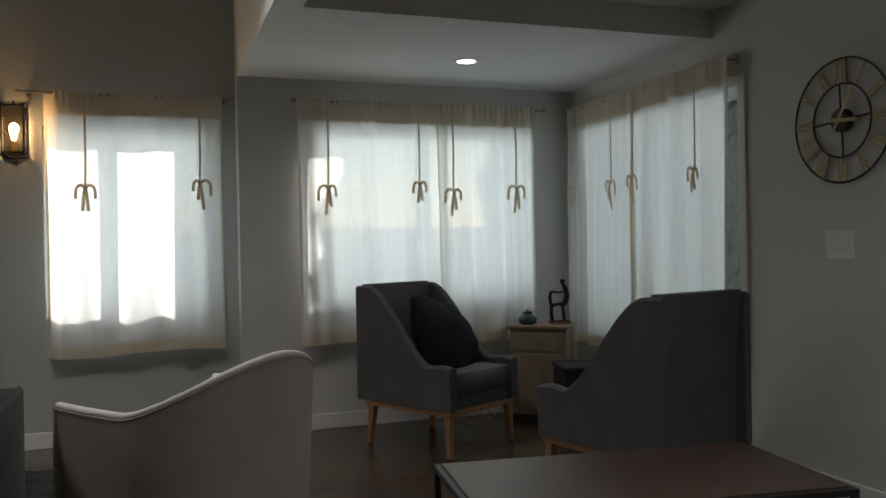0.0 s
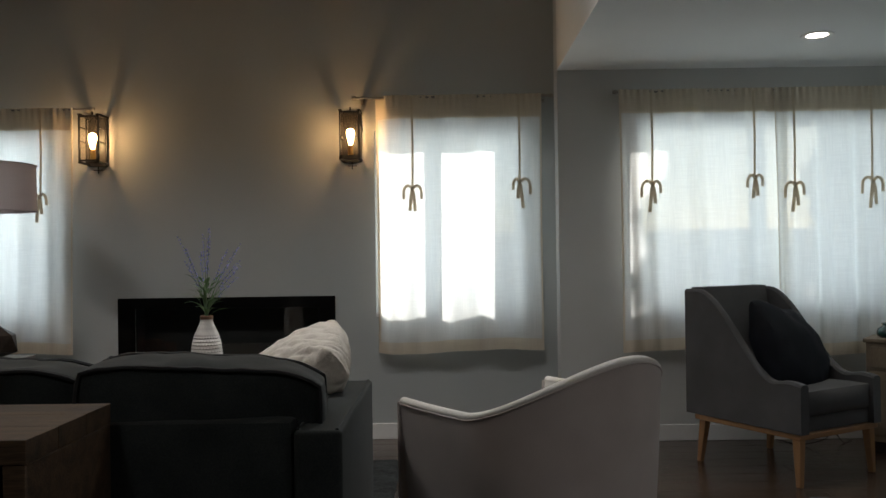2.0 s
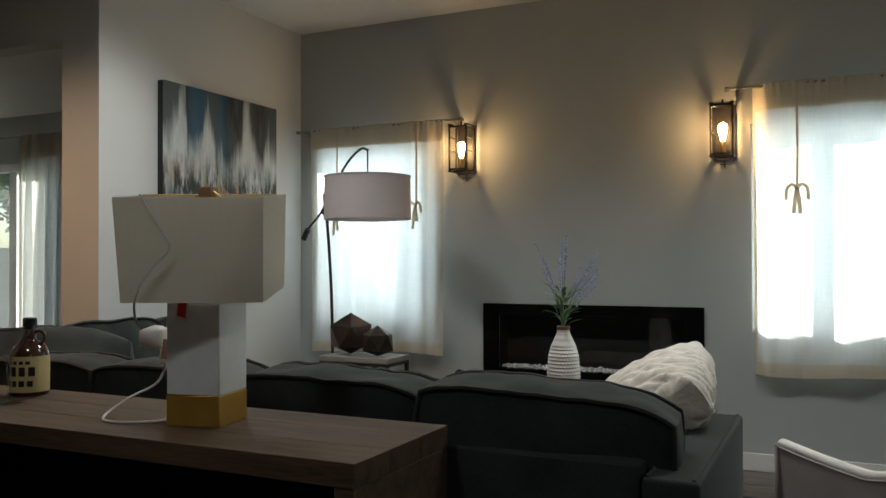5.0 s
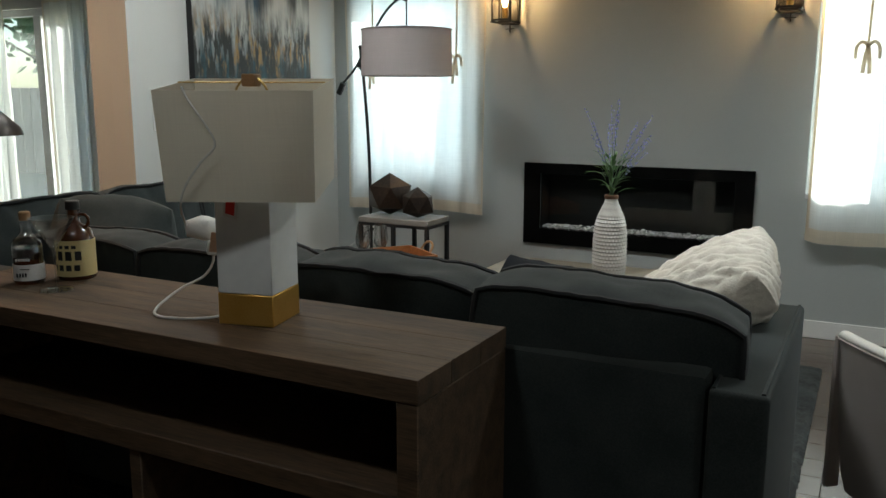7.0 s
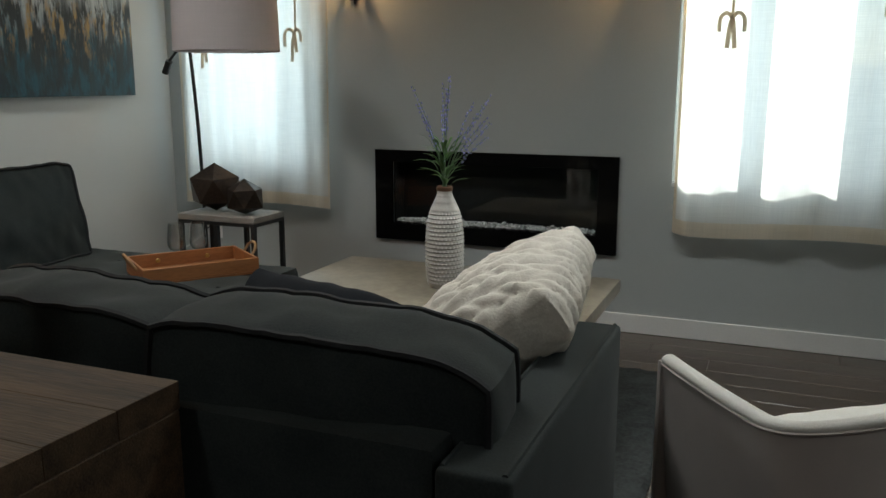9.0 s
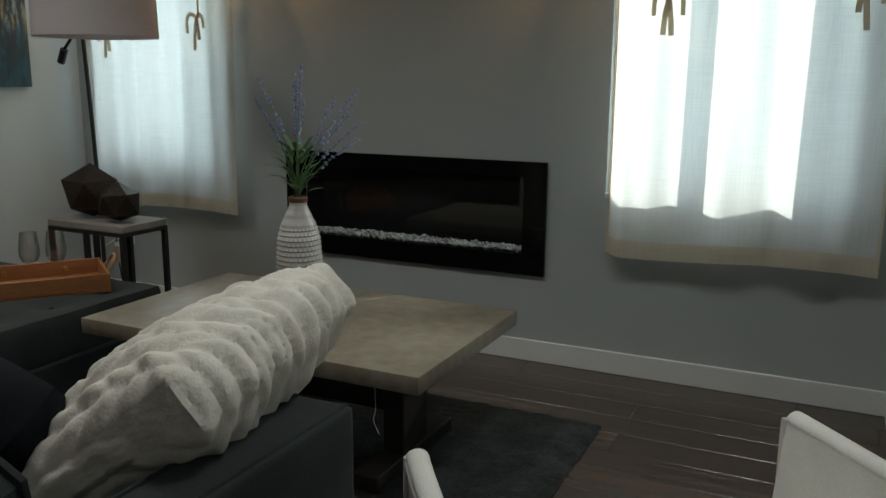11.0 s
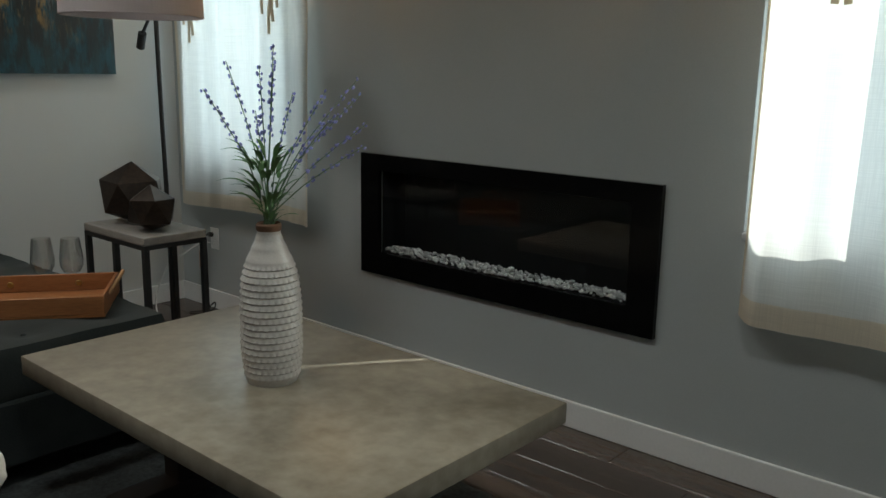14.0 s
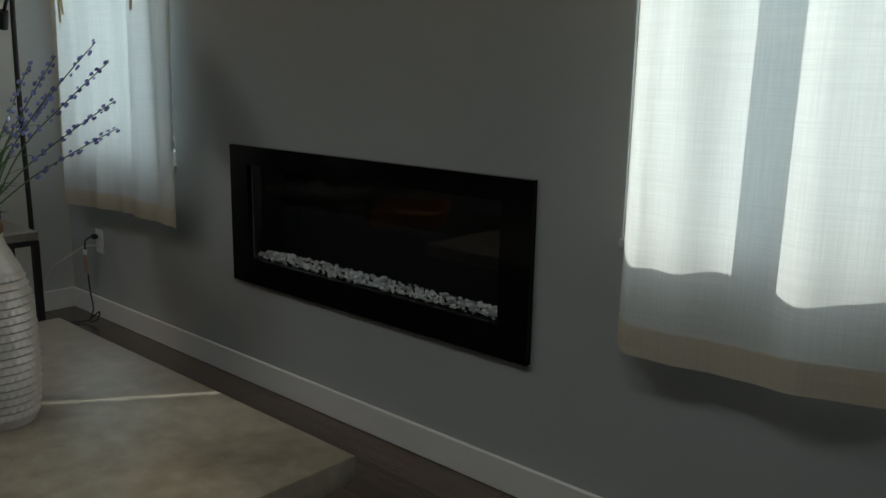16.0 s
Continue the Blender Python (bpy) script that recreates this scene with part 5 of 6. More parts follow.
def armchair(m, label):
    top = thing("armchair", label, "armchair", m, "charcoal armchairs")
    W, D, H = 0.66, 0.74, 1.01
    part("seat_rail", boxes(((-W / 2 + 0.012, -D / 2 + 0.012, 0.245), (W / 2 - 0.012, D / 2 - 0.01, 0.275)), bevel=0.004), "chairwood", top, "honey oak base rail")
    for sx in (-1, 1):
        part("front_leg", tapered_leg(0.25, 0.024, 0.015, sx * 0.012, -0.012), "chairwood", top, m=pose(sx * (W / 2 - 0.045), -D / 2 + 0.05, 0))
        part("back_leg", tapered_leg(0.25, 0.024, 0.015, sx * 0.012, 0.03), "chairwood", top, m=pose(sx * (W / 2 - 0.045), D / 2 - 0.06, 0))
        part("side_panel", swoop_side(0.53, H - 0.01, D, 0.276, 0.062), "charcoal", top, "side sweeping up from the arm to the back", m=pose(sx * (W / 2 - 0.032), 0, 0))
    part("seat_front", boxes(((-W / 2 + 0.066, -D / 2 + 0.03, 0.276), (W / 2 - 0.066, D / 2 - 0.1, 0.36)), bevel=0.012, seg=2), "charcoal", top)
    part("seat_cushion", puff((W - 0.13, 0.60, 0.13), 0.10, 9, 5, 0.003, 0.14), "charcoal", top, m=pose(0, -0.055, 0.425))
    bm = bmesh.new()
    n = 12
    cols = []
    for k in range(n + 1):
        t = k / n
        z = 0.276 + (H - 0.276) * t
        y = D / 2 - 0.10 + 0.055 * t * t
        dep = 0.10 - 0.02 * t
        cols.append([bm.verts.new(p) for p in ((-W / 2 + 0.064, y, z), (W / 2 - 0.064, y, z), (W / 2 - 0.050, y + dep, z), (-W / 2 + 0.050, y + dep, z))])
    for a, b in zip(cols, cols[1:]):
        for k in range(4):
            bm.faces.new((a[k], a[(k + 1) % 4], b[(k + 1) % 4], b[k]))
    bm.faces.new(cols[0][::-1])
    bm.faces.new(cols[-1])
    part("backrest", bm, "charcoal", top, "upright upholstered back")
    return top


ARM_A = pose(1.985, 6.15, 0, rz=29.5)
armchair(ARM_A, "charcoal upholstered armchair on honey oak legs, below the window")
ARM_B = pose(2.52, 4.70, 0, rz=-164)
armchair(ARM_B, "charcoal upholstered armchair with its back to the low table")


def scatter_pillow(m, label, seed):
    bm = puff((0.48, 0.15, 0.48), 0.55, 14, seed, 0.007, 0.05)
    for v in bm.verts:
        cx, cz = abs(v.co.x) / 0.22, abs(v.co.z) / 0.22
        e = max(0, cx * cz - 0.35)
        v.co.y *= 1 - min(0.8, e)
        if v.co.z > 0:
            v.co.z -= 0.05 * math.exp(-(v.co.x / 0.11) ** 2) * v.co.z / 0.22
    return tagged(part("scatter_pillow", bm, "navy", None, m=m), label, "pillow", "black chair pillows")


scatter_pillow(ARM_A @ pose(0.035, -0.02, 0.665, -28, 12, 4), "black velvet pillow with pinched corners on the armchair", 4)
scatter_pillow(ARM_B @ pose(0.02, 0.10, 0.68, -20, -5, 0), "black velvet pillow against the armchair back", 6)

# ---------- barrel chair ----------
def plan_point(s):
    """The outside of the barrel: s from -1 to 1, arm tip to arm tip round the back."""
    a = s * 128
    if abs(a) <= 90:
        return Vector((0.424 * math.sin(radians(a)), 0.406 * math.cos(radians(a)), 0))
    t = (abs(a) - 90) / 38
    return Vector((math.copysign(0.424 - 0.015 * t * t, a), -0.374 * t, 0))


def barrel_height(s):
    """Rim height: level arms, then a soft climb to the middle of the back."""
    k = abs(s)
    if k > 0.70:
        return 0.665 + 0.006 * ((k - 0.70) / 0.30) ** 2
    t = 1 - k / 0.70
    return 0.665 + 0.191 * (t * t * (3 - 2 * t)) ** 0.86


bc = thing("barrel_chair", "greige linen barrel chair with cream welted edge and seat", "armchair", pose(0.464, 4.54, 0, rz=-140.6))
N = 72
outer, inner = bmesh.new(), bmesh.new()
ro, ri, weld = [], [], []
for k in range(N + 1):
    s = -1 + 2 * k / N
    p = plan_point(s)
    d = (plan_point(min(1, s + 0.01)) - plan_point(max(-1, s - 0.01))).normalized()
    out = Vector((-d.y, d.x, 0))
    h = barrel_height(s)
    col_o, col_i = [], []
    for j in range(9):
        t = j / 8
        taper = 0.90 + 0.10 * t ** 0.6
        z = 0.17 + (h - 0.17) * t
        col_o.append(outer.verts.new((p.x * taper, p.y * taper, z)))
        q = p - out * (0.039 + 0.041 * (1 - t))
        col_i.append(inner.verts.new((q.x, q.y, 0.30 + (h - 0.30) * t)))
    ro.append(col_o)
    ri.append(col_i)
    weld.append((p, p - out * 0.040, h))
for cols, b in ((ro, outer), (ri, inner)):
    for a, c in zip(cols, cols[1:]):
        for j in range(8):
            b.faces.new((a[j], c[j], c[j + 1], a[j + 1]))
part("outer_shell", outer, "linen", bc, "greige linen outside")
part("inner_lining", inner, "cream", bc, "cream inside lining")
bm = bmesh.new()
rows = []
for p, q, h in weld:
    mid, half = (p + q) / 2, (p - q) / 2
    rows.append([bm.verts.new(mid + half * (1.06 * math.cos(a)) + Vector((0, 0, h - 0.004 + 0.016 * math.sin(a)))) for a in [-0.5 + 4.14 * i / 9 for i in range(10)]])
for a, c in zip(rows, rows[1:]):
    for i in range(9):
        bm.faces.new((a[i], a[i + 1], c[i + 1], c[i]))
part("top_edge", bm, "cream", bc, "rounded cream top edge")
part("welt", tube([p + Vector((0, 0, h - 0.012)) + (p - q).normalized() * 0.001 for p, q, h in weld], 0.0032, 6), "linen", bc, "dark welt line")
for s in (-1, 1):
    p, q, h = weld[0] if s < 0 else weld[-1]
    part("arm_front", boxes(((min(p.x, q.x) - 0.004, p.y - 0.012, 0.17), (max(p.x, q.x) + 0.004, p.y + 0.006, h - 0.004)), bevel=0.005, seg=2), "linen", bc)
bm = bmesh.new()
ring_t, ring_b = [], []
for k in range(41):
    p = plan_point(-1 + 2 * k / 40)
    ring_b.append(bm.verts.new((p.x * 0.89, p.y * 0.89, 0.165)))
    ring_t.append(bm.verts.new((p.x * 0.89, p.y * 0.89, 0.32)))
bm.faces.new(ring_b[::-1])
bm.faces.new(ring_t)
for k in range(41):
    bm.faces.new((ring_b[k], ring_b[(k + 1) % 41], ring_t[(k + 1) % 41], ring_t[k]))
part("seat_deck", bm, "linen", bc)
part("seat_cushion", puff((0.66, 0.60, 0.16), 0.12, 12, 8, 0.004, 0.35), "cream", bc, "cream seat cushion", m=pose(0, -0.06, 0.41))
for x, y in ((-0.32, -0.29), (0.32, -0.29), (-0.25, 0.25), (0.25, 0.25)):
    part("leg", tapered_leg(0.17, 0.022, 0.013, x * 0.12, y * 0.12), "darkleg", bc, m=pose(x, y, 0))
pl = tagged(part("lumbar_pillow", puff((0.40, 0.11, 0.24), 0.5, 10, 33, 0.005, 0.2), "linen", None, m=pose(0.464, 4.54, 0, rz=-140.6) @ pose(0.0, 0.19, 0.62, -16, 0, 0)), "greige pillow with cream piping in the barrel chair", "pillow")
part("piping", tube([Vector((math.copysign(abs(math.cos(k * math.pi / 16)) ** 0.35, math.cos(k * math.pi / 16)) * 0.19, 0, math.copysign(abs(math.sin(k * math.pi / 16)) ** 0.35, math.sin(k * math.pi / 16)) * 0.112)) for k in range(32)], 0.005, 6, closed=True), "cream", pl, "cream piping")

# ---------- low table by the side wall ----------
lt = thing("low_table", "dark stained wood low table in a black metal frame", "coffee table", pose(1.90, 3.77, 0, rz=-7.5))
part("top", boxes(((-0.64, -0.335, 0.375), (0.64, 0.335, 0.400)), bevel=0.003), "darktop", lt, "dark stained plank top")
for a, b in (((-0.665, -0.36, 0.37), (0.665, -0.336, 0.394)), ((-0.665, 0.336, 0.37), (0.665, 0.36, 0.394)), ((-0.665, -0.336, 0.37), (-0.641, 0.336, 0.394)), ((0.641, -0.336, 0.37), (0.665, 0.336, 0.394))):
    part("frame_rail", boxes((a, b), bevel=0.002), "black_metal", lt)
for x in (-0.653, 0.653):
    for y in (-0.348, 0.348):
        part("leg", boxes(((x - 0.012, y - 0.012, 0), (x + 0.012, y + 0.012, 0.3695)), bevel=0.002), "black_metal", lt)

# ---------- corner cabinet and what stands on it ----------
CM = pose(2.878, 6.487, 0, rz=-38.5)
cb = thing("corner_cabinet", "weathered oak bedside cabinet with one drawer and door", "cabinet", CM)
part("body", boxes(((-0.20, -0.145, 0.06), (0.20, 0.145, 0.655)), bevel=0.003), "cabinet", cb)
part("top", boxes(((-0.215, -0.16, 0.6555), (0.215, 0.155, 0.68)), bevel=0.005, seg=2), "cabinet", cb)
dr = part("drawer", boxes(((-0.175, -0.156, 0.505), (0.175, -0.1455, 0.632)), bevel=0.004), "cabinet", cb, "drawer front")
part("knob", lathe([(0.006, 0), (0.006, 0.012), (0.014, 0.018), (0.013, 0.026), (0, 0.029)], 16), "metal", dr, "small round metal knob", m=pose(0, -0.156, 0.57, 90, 0, 0))
do = part("door", boxes(((-0.175, -0.156, 0.10), (0.175, -0.1455, 0.485)), bevel=0.004), "cabinet", cb)
part("door_panel", boxes(((-0.125, -0.160, 0.15), (0.125, -0.1565, 0.435)), bevel=0.003), "cabinet", do)
part("plinth", boxes(((-0.19, -0.135, 0.0), (0.19, 0.135, 0.0595))), "darkleg", cb)
part("moulding", boxes(((-0.208, -0.153, 0.062), (0.208, -0.1455, 0.09)), bevel=0.003), "cabinet", cb)
pot = thing("glazed_pot", "squat dark green glazed pot on the cabinet", "pot", pose(2.775, 6.505, 0.68))
part("body", lathe([(0, 0), (0.045, 0), (0.062, 0.012), (0.068, 0.030), (0.060, 0.055), (0.038, 0.070), (0.033, 0.078), (0.040, 0.088), (0.036, 0.090), (0.028, 0.076), (0.05, 0.05), (0, 0.01)], 32), "pot_green", pot)
part("lid_knob", lathe([(0, 0.07), (0.024, 0.076), (0.020, 0.086), (0.009, 0.092), (0.011, 0.104), (0, 0.108)], 16), "cork", pot, "tan stopper")


def figurine():
    """A slender seated figure, as one plain bent shape on a stool."""
    bm = bmesh.new()
    bmesh.ops.create_icosphere(bm, subdivisions=2, radius=0.020, matrix=Matrix.Translation((0.022, 0, 0.300)))
    tube(smooth_line([(0.020, 0, 0.285), (0.040, 0, 0.255), (0.052, 0, 0.205), (0.035, 0, 0.150), (0.0, 0, 0.135)], 5), [0.008, 0.010, 0.014, 0.016, 0.017, 0.018, 0.018, 0.017, 0.017, 0.018, 0.019, 0.020, 0.022, 0.022, 0.022, 0.021, 0.020, 0.019, 0.018, 0.018, 0.017], 10, bm)
    tube(smooth_line([(0.046, 0.0, 0.240), (0.0, 0, 0.222), (-0.060, 0, 0.232)], 5), 0.0075, 8, bm)
    for y in (-0.012, 0.012):
        tube(smooth_line([(0.035, y, 0.145), (-0.020, y, 0.140), (-0.058, y, 0.125), (-0.062, y, 0.060), (-0.055, y, 0.026)], 4), 0.010, 8, bm)
        tube([(0.02, y, 0.135), (0.03, y, 0.024)], 0.007, 8, bm)
    tube(smooth_line([(-0.060, 0, 0.232), (-0.072, 0, 0.19), (-0.062, 0, 0.13)], 4), 0.012, 8, bm)
    box(bm, (-0.075, -0.03, 0.016), (0.06, 0.03, 0.026))
    return bm


fg = thing("figurine", "dark bronze seated figurine on a small terracotta base", "statue", pose(2.985, 6.415, 0.68, rz=-10))
part("base", boxes(((-0.07, -0.035, 0), (0.07, 0.035, 0.0155)), bevel=0.003), "terracotta", fg)
part("figure", figurine(), "statue", fg)
cube = thing("cube_table", "small black square side table near the cabinet", "side table", pose(2.95, 6.03, 0, rz=-15))
part("box_body", boxes(((-0.165, -0.165, 0.0), (0.165, 0.165, 0.425)), bevel=0.004), "black", cube)
part("top", boxes(((-0.175, -0.175, 0.4255), (0.175, 0.175, 0.45)), bevel=0.004), "black", cube)
tagged(part("floor_cable", tube(smooth_line([(2.20, 6.80, 0.006), (2.30, 6.66, 0.006), (2.42, 6.60, 0.05), (2.50, 6.68, 0.09), (2.58, 6.70, 0.006), (2.66, 6.76, 0.006)], 6), 0.003, 6), "cable_black"), "thin black cable lying below the window", "cable")

# ---------- wall clock, switches, outlet ----------
ck = thing("wall_clock", "round black wire wall clock with gold Roman numerals", "clock", pose(XR, 4.188, 1.796, rz=-90))


def circle(r, y, n=48):
    return [(r * math.cos(2 * math.pi * k / n), y, r * math.sin(2 * math.pi * k / n)) for k in range(n)]


part("outer_ring", tube(circle(0.29, -0.018), 0.0055, 8, closed=True), "black_metal", ck)
part("inner_ring", tube(circle(0.172, -0.018), 0.005, 8, closed=True), "black_metal", ck)
for k in range(4):
    a = math.pi / 2 * k + 0.05
    part("spoke", tube([(0.04 * math.cos(a), -0.018, 0.04 * math.sin(a)), (0.172 * math.cos(a), -0.018, 0.172 * math.sin(a))], 0.005, 8), "black_metal", ck)
part("movement", lathe([(0, 0), (0.055, 0.0), (0.055, 0.03), (0.05, 0.034), (0, 0.034)], 32), "black_metal", ck, m=pose(0, 0, 0, 90, 0, 0))
strokes = {12: "XII", 1: "I", 2: "II", 3: "III", 4: "IV", 5: "V", 6: "VI", 7: "VII", 8: "VIII", 9: "IX", 10: "X", 11: "XI"}
for h, text in strokes.items():
    bm = bmesh.new()
    wide = sum({"I": 0.016, "V": 0.034, "X": 0.034}[c] for c in text)
    x = -wide / 2
    for c in text:
        w = {"I": 0.016, "V": 0.034, "X": 0.034}[c]
        lines = {"I": [(w / 2, 0, w / 2, 1)], "V": [(0.004, 1, w / 2, 0), (w - 0.004, 1, w / 2, 0)], "X": [(0.004, 0, w - 0.004, 1), (0.004, 1, w - 0.004, 0)]}[c]
        for x0, t0, x1, t1 in lines:
            z0, z1 = 0.176 + 0.108 * t0, 0.176 + 0.108 * t1
            vs = [bm.verts.new((x + px, py, pz)) for py in (-0.021, -0.017) for px, pz in ((x0 - 0.0045, z0), (x0 + 0.0045, z0), (x1 + 0.0045, z1), (x1 - 0.0045, z1))]
            for f in ((0, 1, 2, 3), (7, 6, 5, 4), (0, 4, 5, 1), (1, 5, 6, 2), (2, 6, 7, 3), (3, 7, 4, 0)):
                bm.faces.new([vs[i] for i in f])
        x += w
    part("numeral", bm, "clock_gold", ck, "worn gold Roman numeral", smooth=False, m=Matrix.Rotation(radians(30 * h), 4, "Y"))
for ang, ln, wd in ((32, 0.165, 0.008), (95, 0.11, 0.009)):
    part("clock_hand", boxes(((-wd, -0.040, -0.05), (wd, -0.037, ln)), bevel=0.001), "clock_gold", ck, "gold spear hand", m=Matrix.Rotation(radians(ang), 4, "Y"))

sw = thing("light_switch", "white three-gang light switch plate on the wall", "light switch", pose(XR, 4.223, 1.215, rz=-90))
part("cover", boxes(((-0.088, -0.006, -0.068), (0.088, 0.0, 0.068)), bevel=0.003), "plate", sw)
for x in (-0.046, 0.0, 0.046):
    part("rocker", boxes(((x - 0.016, -0.010, -0.033), (x + 0.016, -0.0062, 0.033)), bevel=0.002), "trim", sw)
sw2 = thing("light_switch", "white light switch plate beside the opening", "light switch", pose(XL, 5.26, 1.262, rz=90))
part("cover", boxes(((-0.04, -0.006, -0.066), (0.04, 0.0, 0.066)), bevel=0.003), "plate", sw2)
part("rocker", boxes(((-0.016, -0.010, -0.033), (0.016, -0.0062, 0.033)), bevel=0.002), "trim", sw2)
ot = thing("wall_outlet", "white wall outlet with plugs and loose cords", "outlet", pose(-3.283, YF, 0.397))
part("cover", boxes(((-0.038, -0.006, -0.060), (0.038, 0.0, 0.060)), bevel=0.003), "plate", ot)
for z in (-0.024, 0.024):
    part("socket", boxes(((-0.017, -0.009, z - 0.014), (0.017, -0.0062, z + 0.014)), bevel=0.002), "trim", ot)
part("plug", boxes(((-0.030, -0.036, 0.012), (0.006, -0.0095, 0.036)), bevel=0.006), "cable_black", ot)
part("black_cord", tube(smooth_line([(-0.028, -0.03, 0.022), (-0.055, -0.05, 0.0), (-0.065, -0.05, -0.06), (-0.055, -0.05, -0.15), (-0.040, -0.05, -0.26), (0.0, -0.06, -0.34), (0.04, -0.10, -0.385), (0.08, -0.08, -0.37), (0.06, -0.06, -0.34), (0.02, -0.10, -0.385), (-0.03, -0.16, -0.392)], 6), 0.004, 7), "cable_black", ot)
part("cord_tag", boxes(((-0.018, -0.004, -0.10), (0.018, 0.004, 0.0)), bevel=0.003), "tag_buff", ot, "salmon pink warning tag", m=pose(-0.058, -0.055, -0.07))
part("cord_tag_head", boxes(((-0.015, -0.005, 0.0), (0.015, 0.005, 0.025)), bevel=0.003), "plate", ot, m=pose(-0.058, -0.055, -0.07))
part("white_cord", tube(smooth_line([(0.0, -0.012, -0.024), (-0.07, -0.05, -0.03), (-0.15, -0.12, -0.10), (-0.21, -0.16, -0.15), (-0.25, -0.22, -0.30), (-0.20, -0.26, -0.391), (-0.10, -0.3, -0.392)], 6), 0.004, 7), "cable_white", ot)

# ---------- sliding door and its curtains in the next room ----------
sd = thing("door_1", "white sliding glass patio door to the yard", "door", pose(-7.75, YF, 0), kind="structure")
for a, b in (((0, 0.04, 0), (0.06, 0.13, 2.16)), ((1.59, 0.04, 0), (1.65, 0.13, 2.16)), ((0.06, 0.04, 2.10), (1.59, 0.13, 2.16)), ((0.06, 0.04, 0), (1.59, 0.13, 0.05))):
    part("door_frame", boxes((a, b)), "vinyl", sd)
part("meeting_stile", boxes(((0.80, 0.05, 0.05), (0.90, 0.12, 2.10)), bevel=0.004), "vinyl", sd)
for a, b in ((0.06, 0.80), (0.90, 1.59)):
    p = part("pane", boxes(((a, 0.085, 0.05), (b, 0.091, 2.10))), "pane", sd)
    p.visible_shadow = False
curtain_rod(-8.2, -5.7, pose(0, YF - 0.09, 2.39), 0.09, "dark curtain rod over the patio door")
curtain("long white curtain drawn aside at the patio door", 0.85, 0.03, 2.40, pose(-7.98, YF - 0.10, 0), 71, [], 6, 0.03, "patio door curtains")
curtain("long white curtain drawn aside at the patio door", 0.80, 0.03, 2.40, pose(-6.62, YF - 0.10, 0), 73, [], 6, 0.03, "patio door curtains")

# ---------- outside ----------
gd = bmesh.new()
bmesh.ops.create_grid(gd, x_segments=4, y_segments=4, size=400, matrix=Matrix.Translation((0, 0, -0.16)))
structure("ground", gd, "ground", "concrete patio and dry lawn outside the house")
fence = thing("fence", "weathered wooden board fence along the yard", "fence", pose(0, 0, -0.16))
fb = part("board", boxes(((0, 0, 0), (0.138, 0.02, 1.7)), bevel=0.004), "fence", fence, m=pose(-24, 13.0, 0))
for k in range(1, 262):
    share("board", fb.data, fence, pose(-24 + 0.146 * k, 13.0 + 0.01 * (k % 2), 0.0))
for z in (0.4, 1.3):
    part("rail", boxes(((-24, 13.03, z), (14, 13.07, z + 0.09))), "fence", fence)


def tree(x, y, h, r, seed, name="tree", label="leafy green tree beyond the fence"):
    rn = random.Random(seed)
    top = thing(name, label, name, pose(x, y, -0.16))
    bm = tube(smooth_line([(0, 0, 0), (0.05, 0.03, h * 0.3), (-0.04, 0.05, h * 0.6), (0.02, 0, h * 0.85)], 4), [0.14 * (1 - 0.06 * i) for i in range(13)], 8)
    for k in range(7):
        a, z = rn.uniform(0, 6.28), h * rn.uniform(0.35, 0.75)
        tube([(0, 0, z), (r * 0.45 * math.cos(a), r * 0.45 * math.sin(a), z + h * 0.12), (r * 0.8 * math.cos(a), r * 0.8 * math.sin(a), z + h * 0.2)], [0.05, 0.03, 0.012], 6, bm)
    part("trunk", bm, "bark", top)
    verts, faces = [], []
    for k in range(1900):
        d = Vector((rn.gauss(0, 1), rn.gauss(0, 1), rn.gauss(0, 0.9))).normalized() * r * rn.uniform(0.35, 1.0)
        d *= 0.75 + 0.5 * noise.noise(d * 1.3 + Vector((seed, 0, 0)))
        c = d + Vector((0, 0, h * 0.68))
        u = Vector((rn.gauss(0, 1), rn.gauss(0, 1), rn.gauss(0, 1))).normalized()
        v = u.orthogonal().normalized()
        s = rn.uniform(0.07, 0.15)
        i = len(verts)
        verts += [c - u * s, c + v * s * 0.5, c + u * s, c - v * s * 0.5]
        faces.append((i, i + 1, i + 2, i + 3))
    me = bpy.data.meshes.new("crown")
    me.from_pydata(verts, [], faces)
    me.materials.append(M["foliage"])
    cr = new("crown", me)
    cr.parent = top
    return top


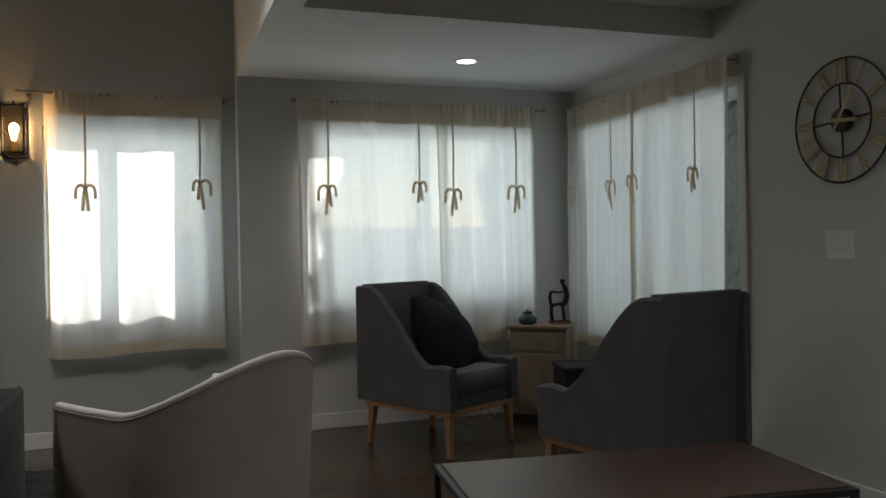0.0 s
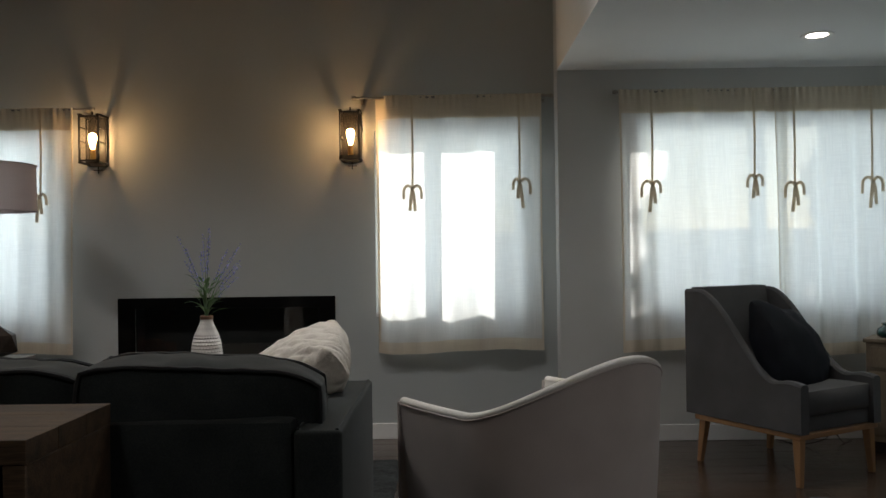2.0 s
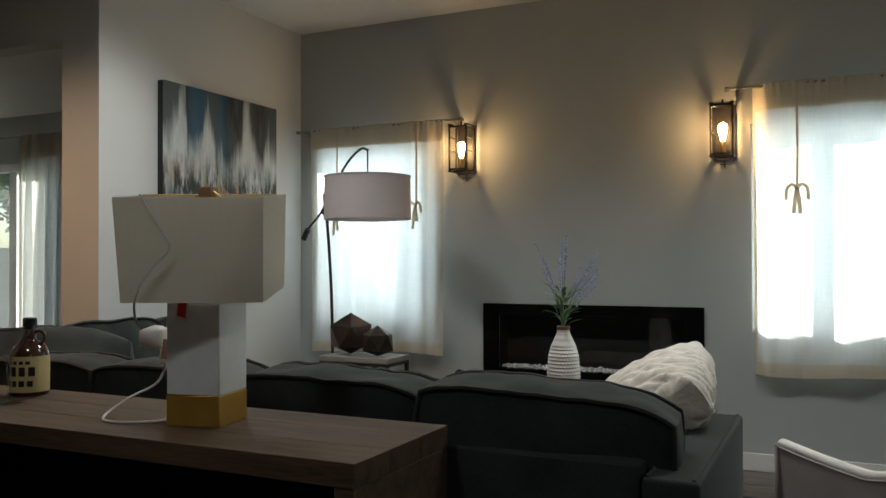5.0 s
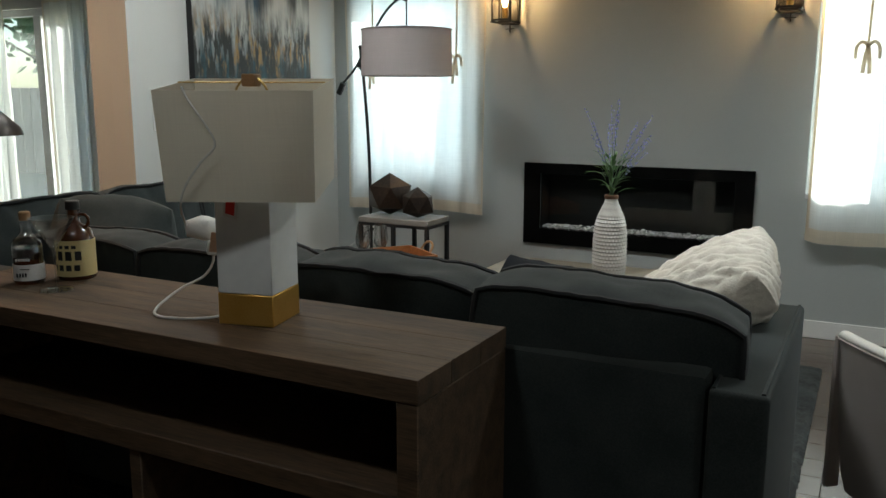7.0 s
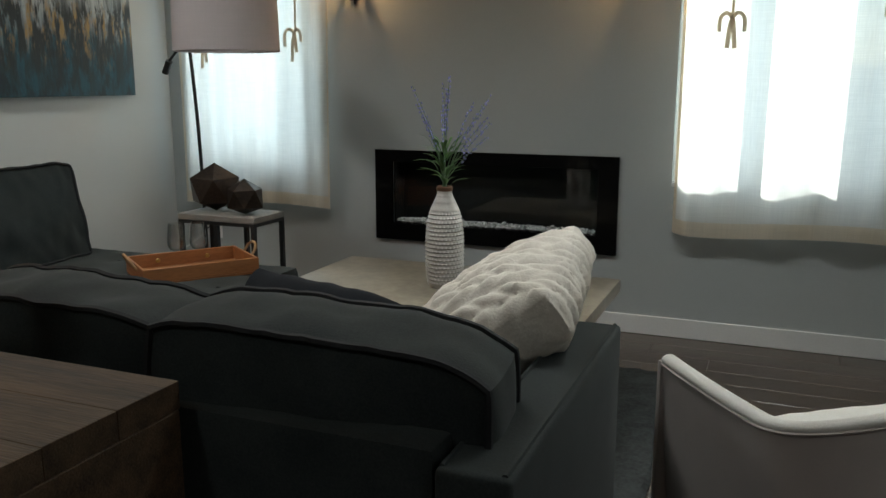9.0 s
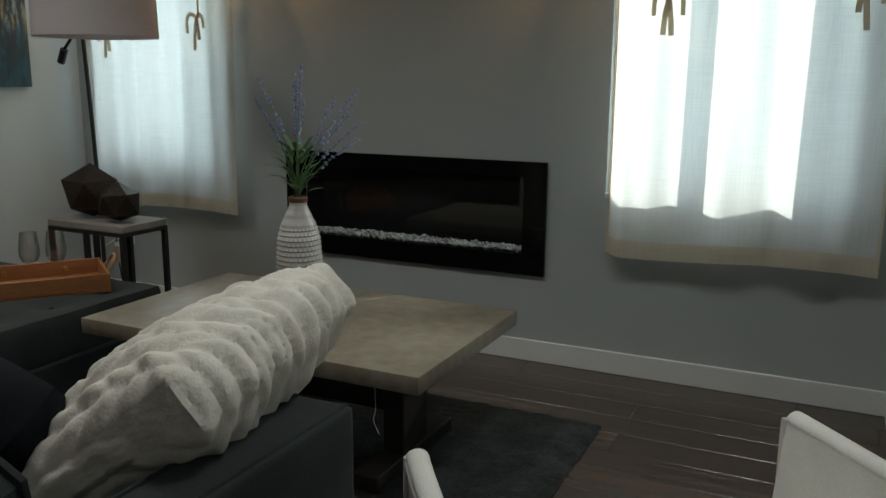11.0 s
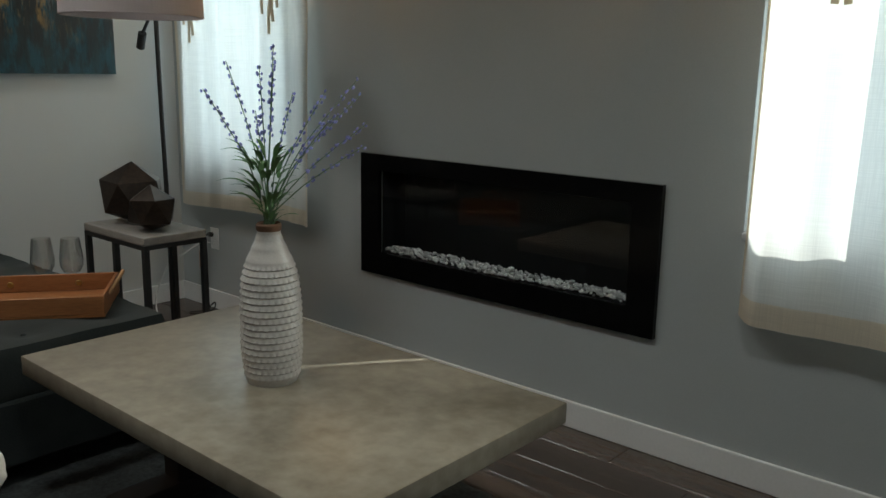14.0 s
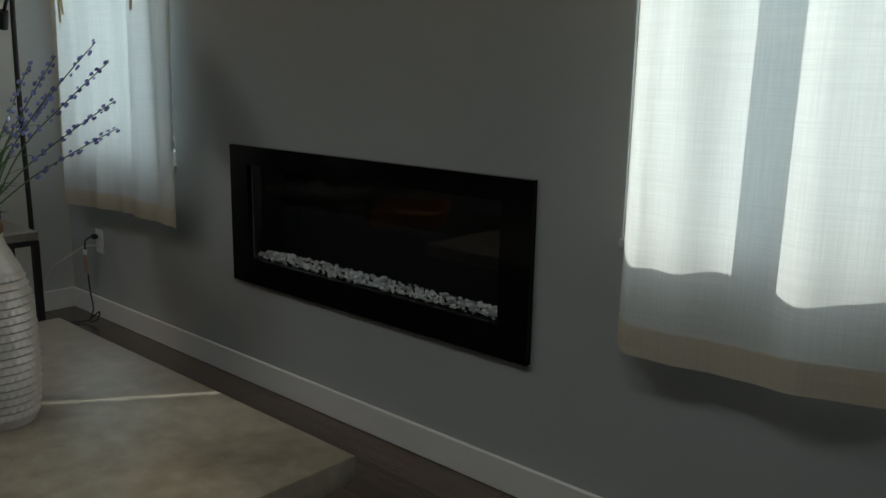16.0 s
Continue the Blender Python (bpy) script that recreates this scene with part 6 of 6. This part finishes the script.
def added_conifer(x, y, h, r, seed):
    """A dense columnar conifer: leader trunk and a tall ragged crown of small sprays."""
    rn = random.Random(seed)
    top = thing("conifer", "tall dense green conifer added outside for shade and window greenery", "tree", pose(x, y, -0.16), "yard conifers")
    part("trunk", tube([(0, 0, 0), (0.02, 0, h * 0.5), (0, 0.02, h * 0.96)], [0.10, 0.06, 0.01], 8), "bark", top)
    verts, faces = [], []
    for k in range(int(5200 * h * r / 4.5)):
        t = rn.random() ** 0.9
        a = rn.uniform(0, 6.283)
        rr = r * (1 - t) ** 0.35 * (0.55 + 0.45 * rn.random()) * (0.9 + 0.25 * noise.noise(Vector((math.cos(a) * 2, math.sin(a) * 2, t * 9 + seed))))
        c = Vector((rr * math.cos(a), rr * math.sin(a), 0.15 + t * (h - 0.15)))
        u = Vector((math.cos(a) * 0.6 + rn.gauss(0, 0.3), math.sin(a) * 0.6 + rn.gauss(0, 0.3), 1)).normalized()
        v = u.cross(Vector((rn.gauss(0, 1), rn.gauss(0, 1), rn.gauss(0, 1)))).normalized()
        s = rn.uniform(0.09, 0.17)
        i = len(verts)
        verts += [c - u * s, c + v * s * 0.45, c + u * s, c - v * s * 0.45]
        faces.append((i, i + 1, i + 2, i + 3))
    me = bpy.data.meshes.new("crown")
    me.from_pydata(verts, [], faces)
    me.materials.append(M["foliage"])
    new("crown", me).parent = top
    return top


tree(-12.2, 12.0, 4.2, 1.5, 3)
tree(-16.0, 14.6, 6.0, 2.4, 7)
tree(-12.0, 15.5, 5.6, 2.2, 8)
# these two are added out of view, to block the sun from windows 3 and 1
added_conifer(5.2, 10.95, 5.2, 1.15, 11)
added_conifer(-0.05, 11.05, 4.3, 0.72, 12)
# these two are added to block sun from window 4, and green its gap
added_conifer(4.9, 7.6, 3.9, 0.95, 13)
added_conifer(5.4, 9.0, 4.4, 1.0, 14)
added_conifer(6.2, 5.6, 3.4, 1.0, 15)
added_conifer(6.0, 3.8, 3.2, 1.0, 16)

# ---------- floor planks ----------
rnd = random.Random(21)
PW = 0.165
pk = {}


def plank(x0, x1, y):
    ln = round(x1 - x0, 2)
    if ln not in pk:
        pk[ln] = part("plank", boxes(((0, 0, -0.0055), (ln - 0.002, PW - 0.0025, 0.0)), bevel=0.0012), "plank", floor, smooth=False, m=pose(x0, y, 0))
        return
    share("plank", pk[ln].data, floor, pose(x0, y, 0))


y = YF - PW
while y > 3.1:
    x = XL
    first = rnd.choice((0.5, 0.8, 1.1))
    x1 = x + first
    while x < XR - 0.01:
        x1 = min(x1, XR)
        plank(x, x1, y)
        x, x1 = x1, x1 + 1.2
    y -= PW
rest = bmesh.new()
yy = y
while yy > -2.6:
    x = -9.0
    while x < XR:
        x1 = min(x + 1.2, XR)
        box(rest, (x, yy, -0.0055), (x1 - 0.002, yy + PW - 0.0025, 0.0))
        x = x1
    yy -= PW
yy = YF - PW
while yy > 3.1:
    x = -9.0
    while x < XL - 0.01:
        x1 = min(x + 1.2, XL - 0.002)
        box(rest, (x, yy, -0.0055), (x1 - 0.002, yy + PW - 0.0025, 0.0))
        x = x1
    yy -= PW
part("far_planks", rest, "plank", floor, smooth=False, kind="stuff")
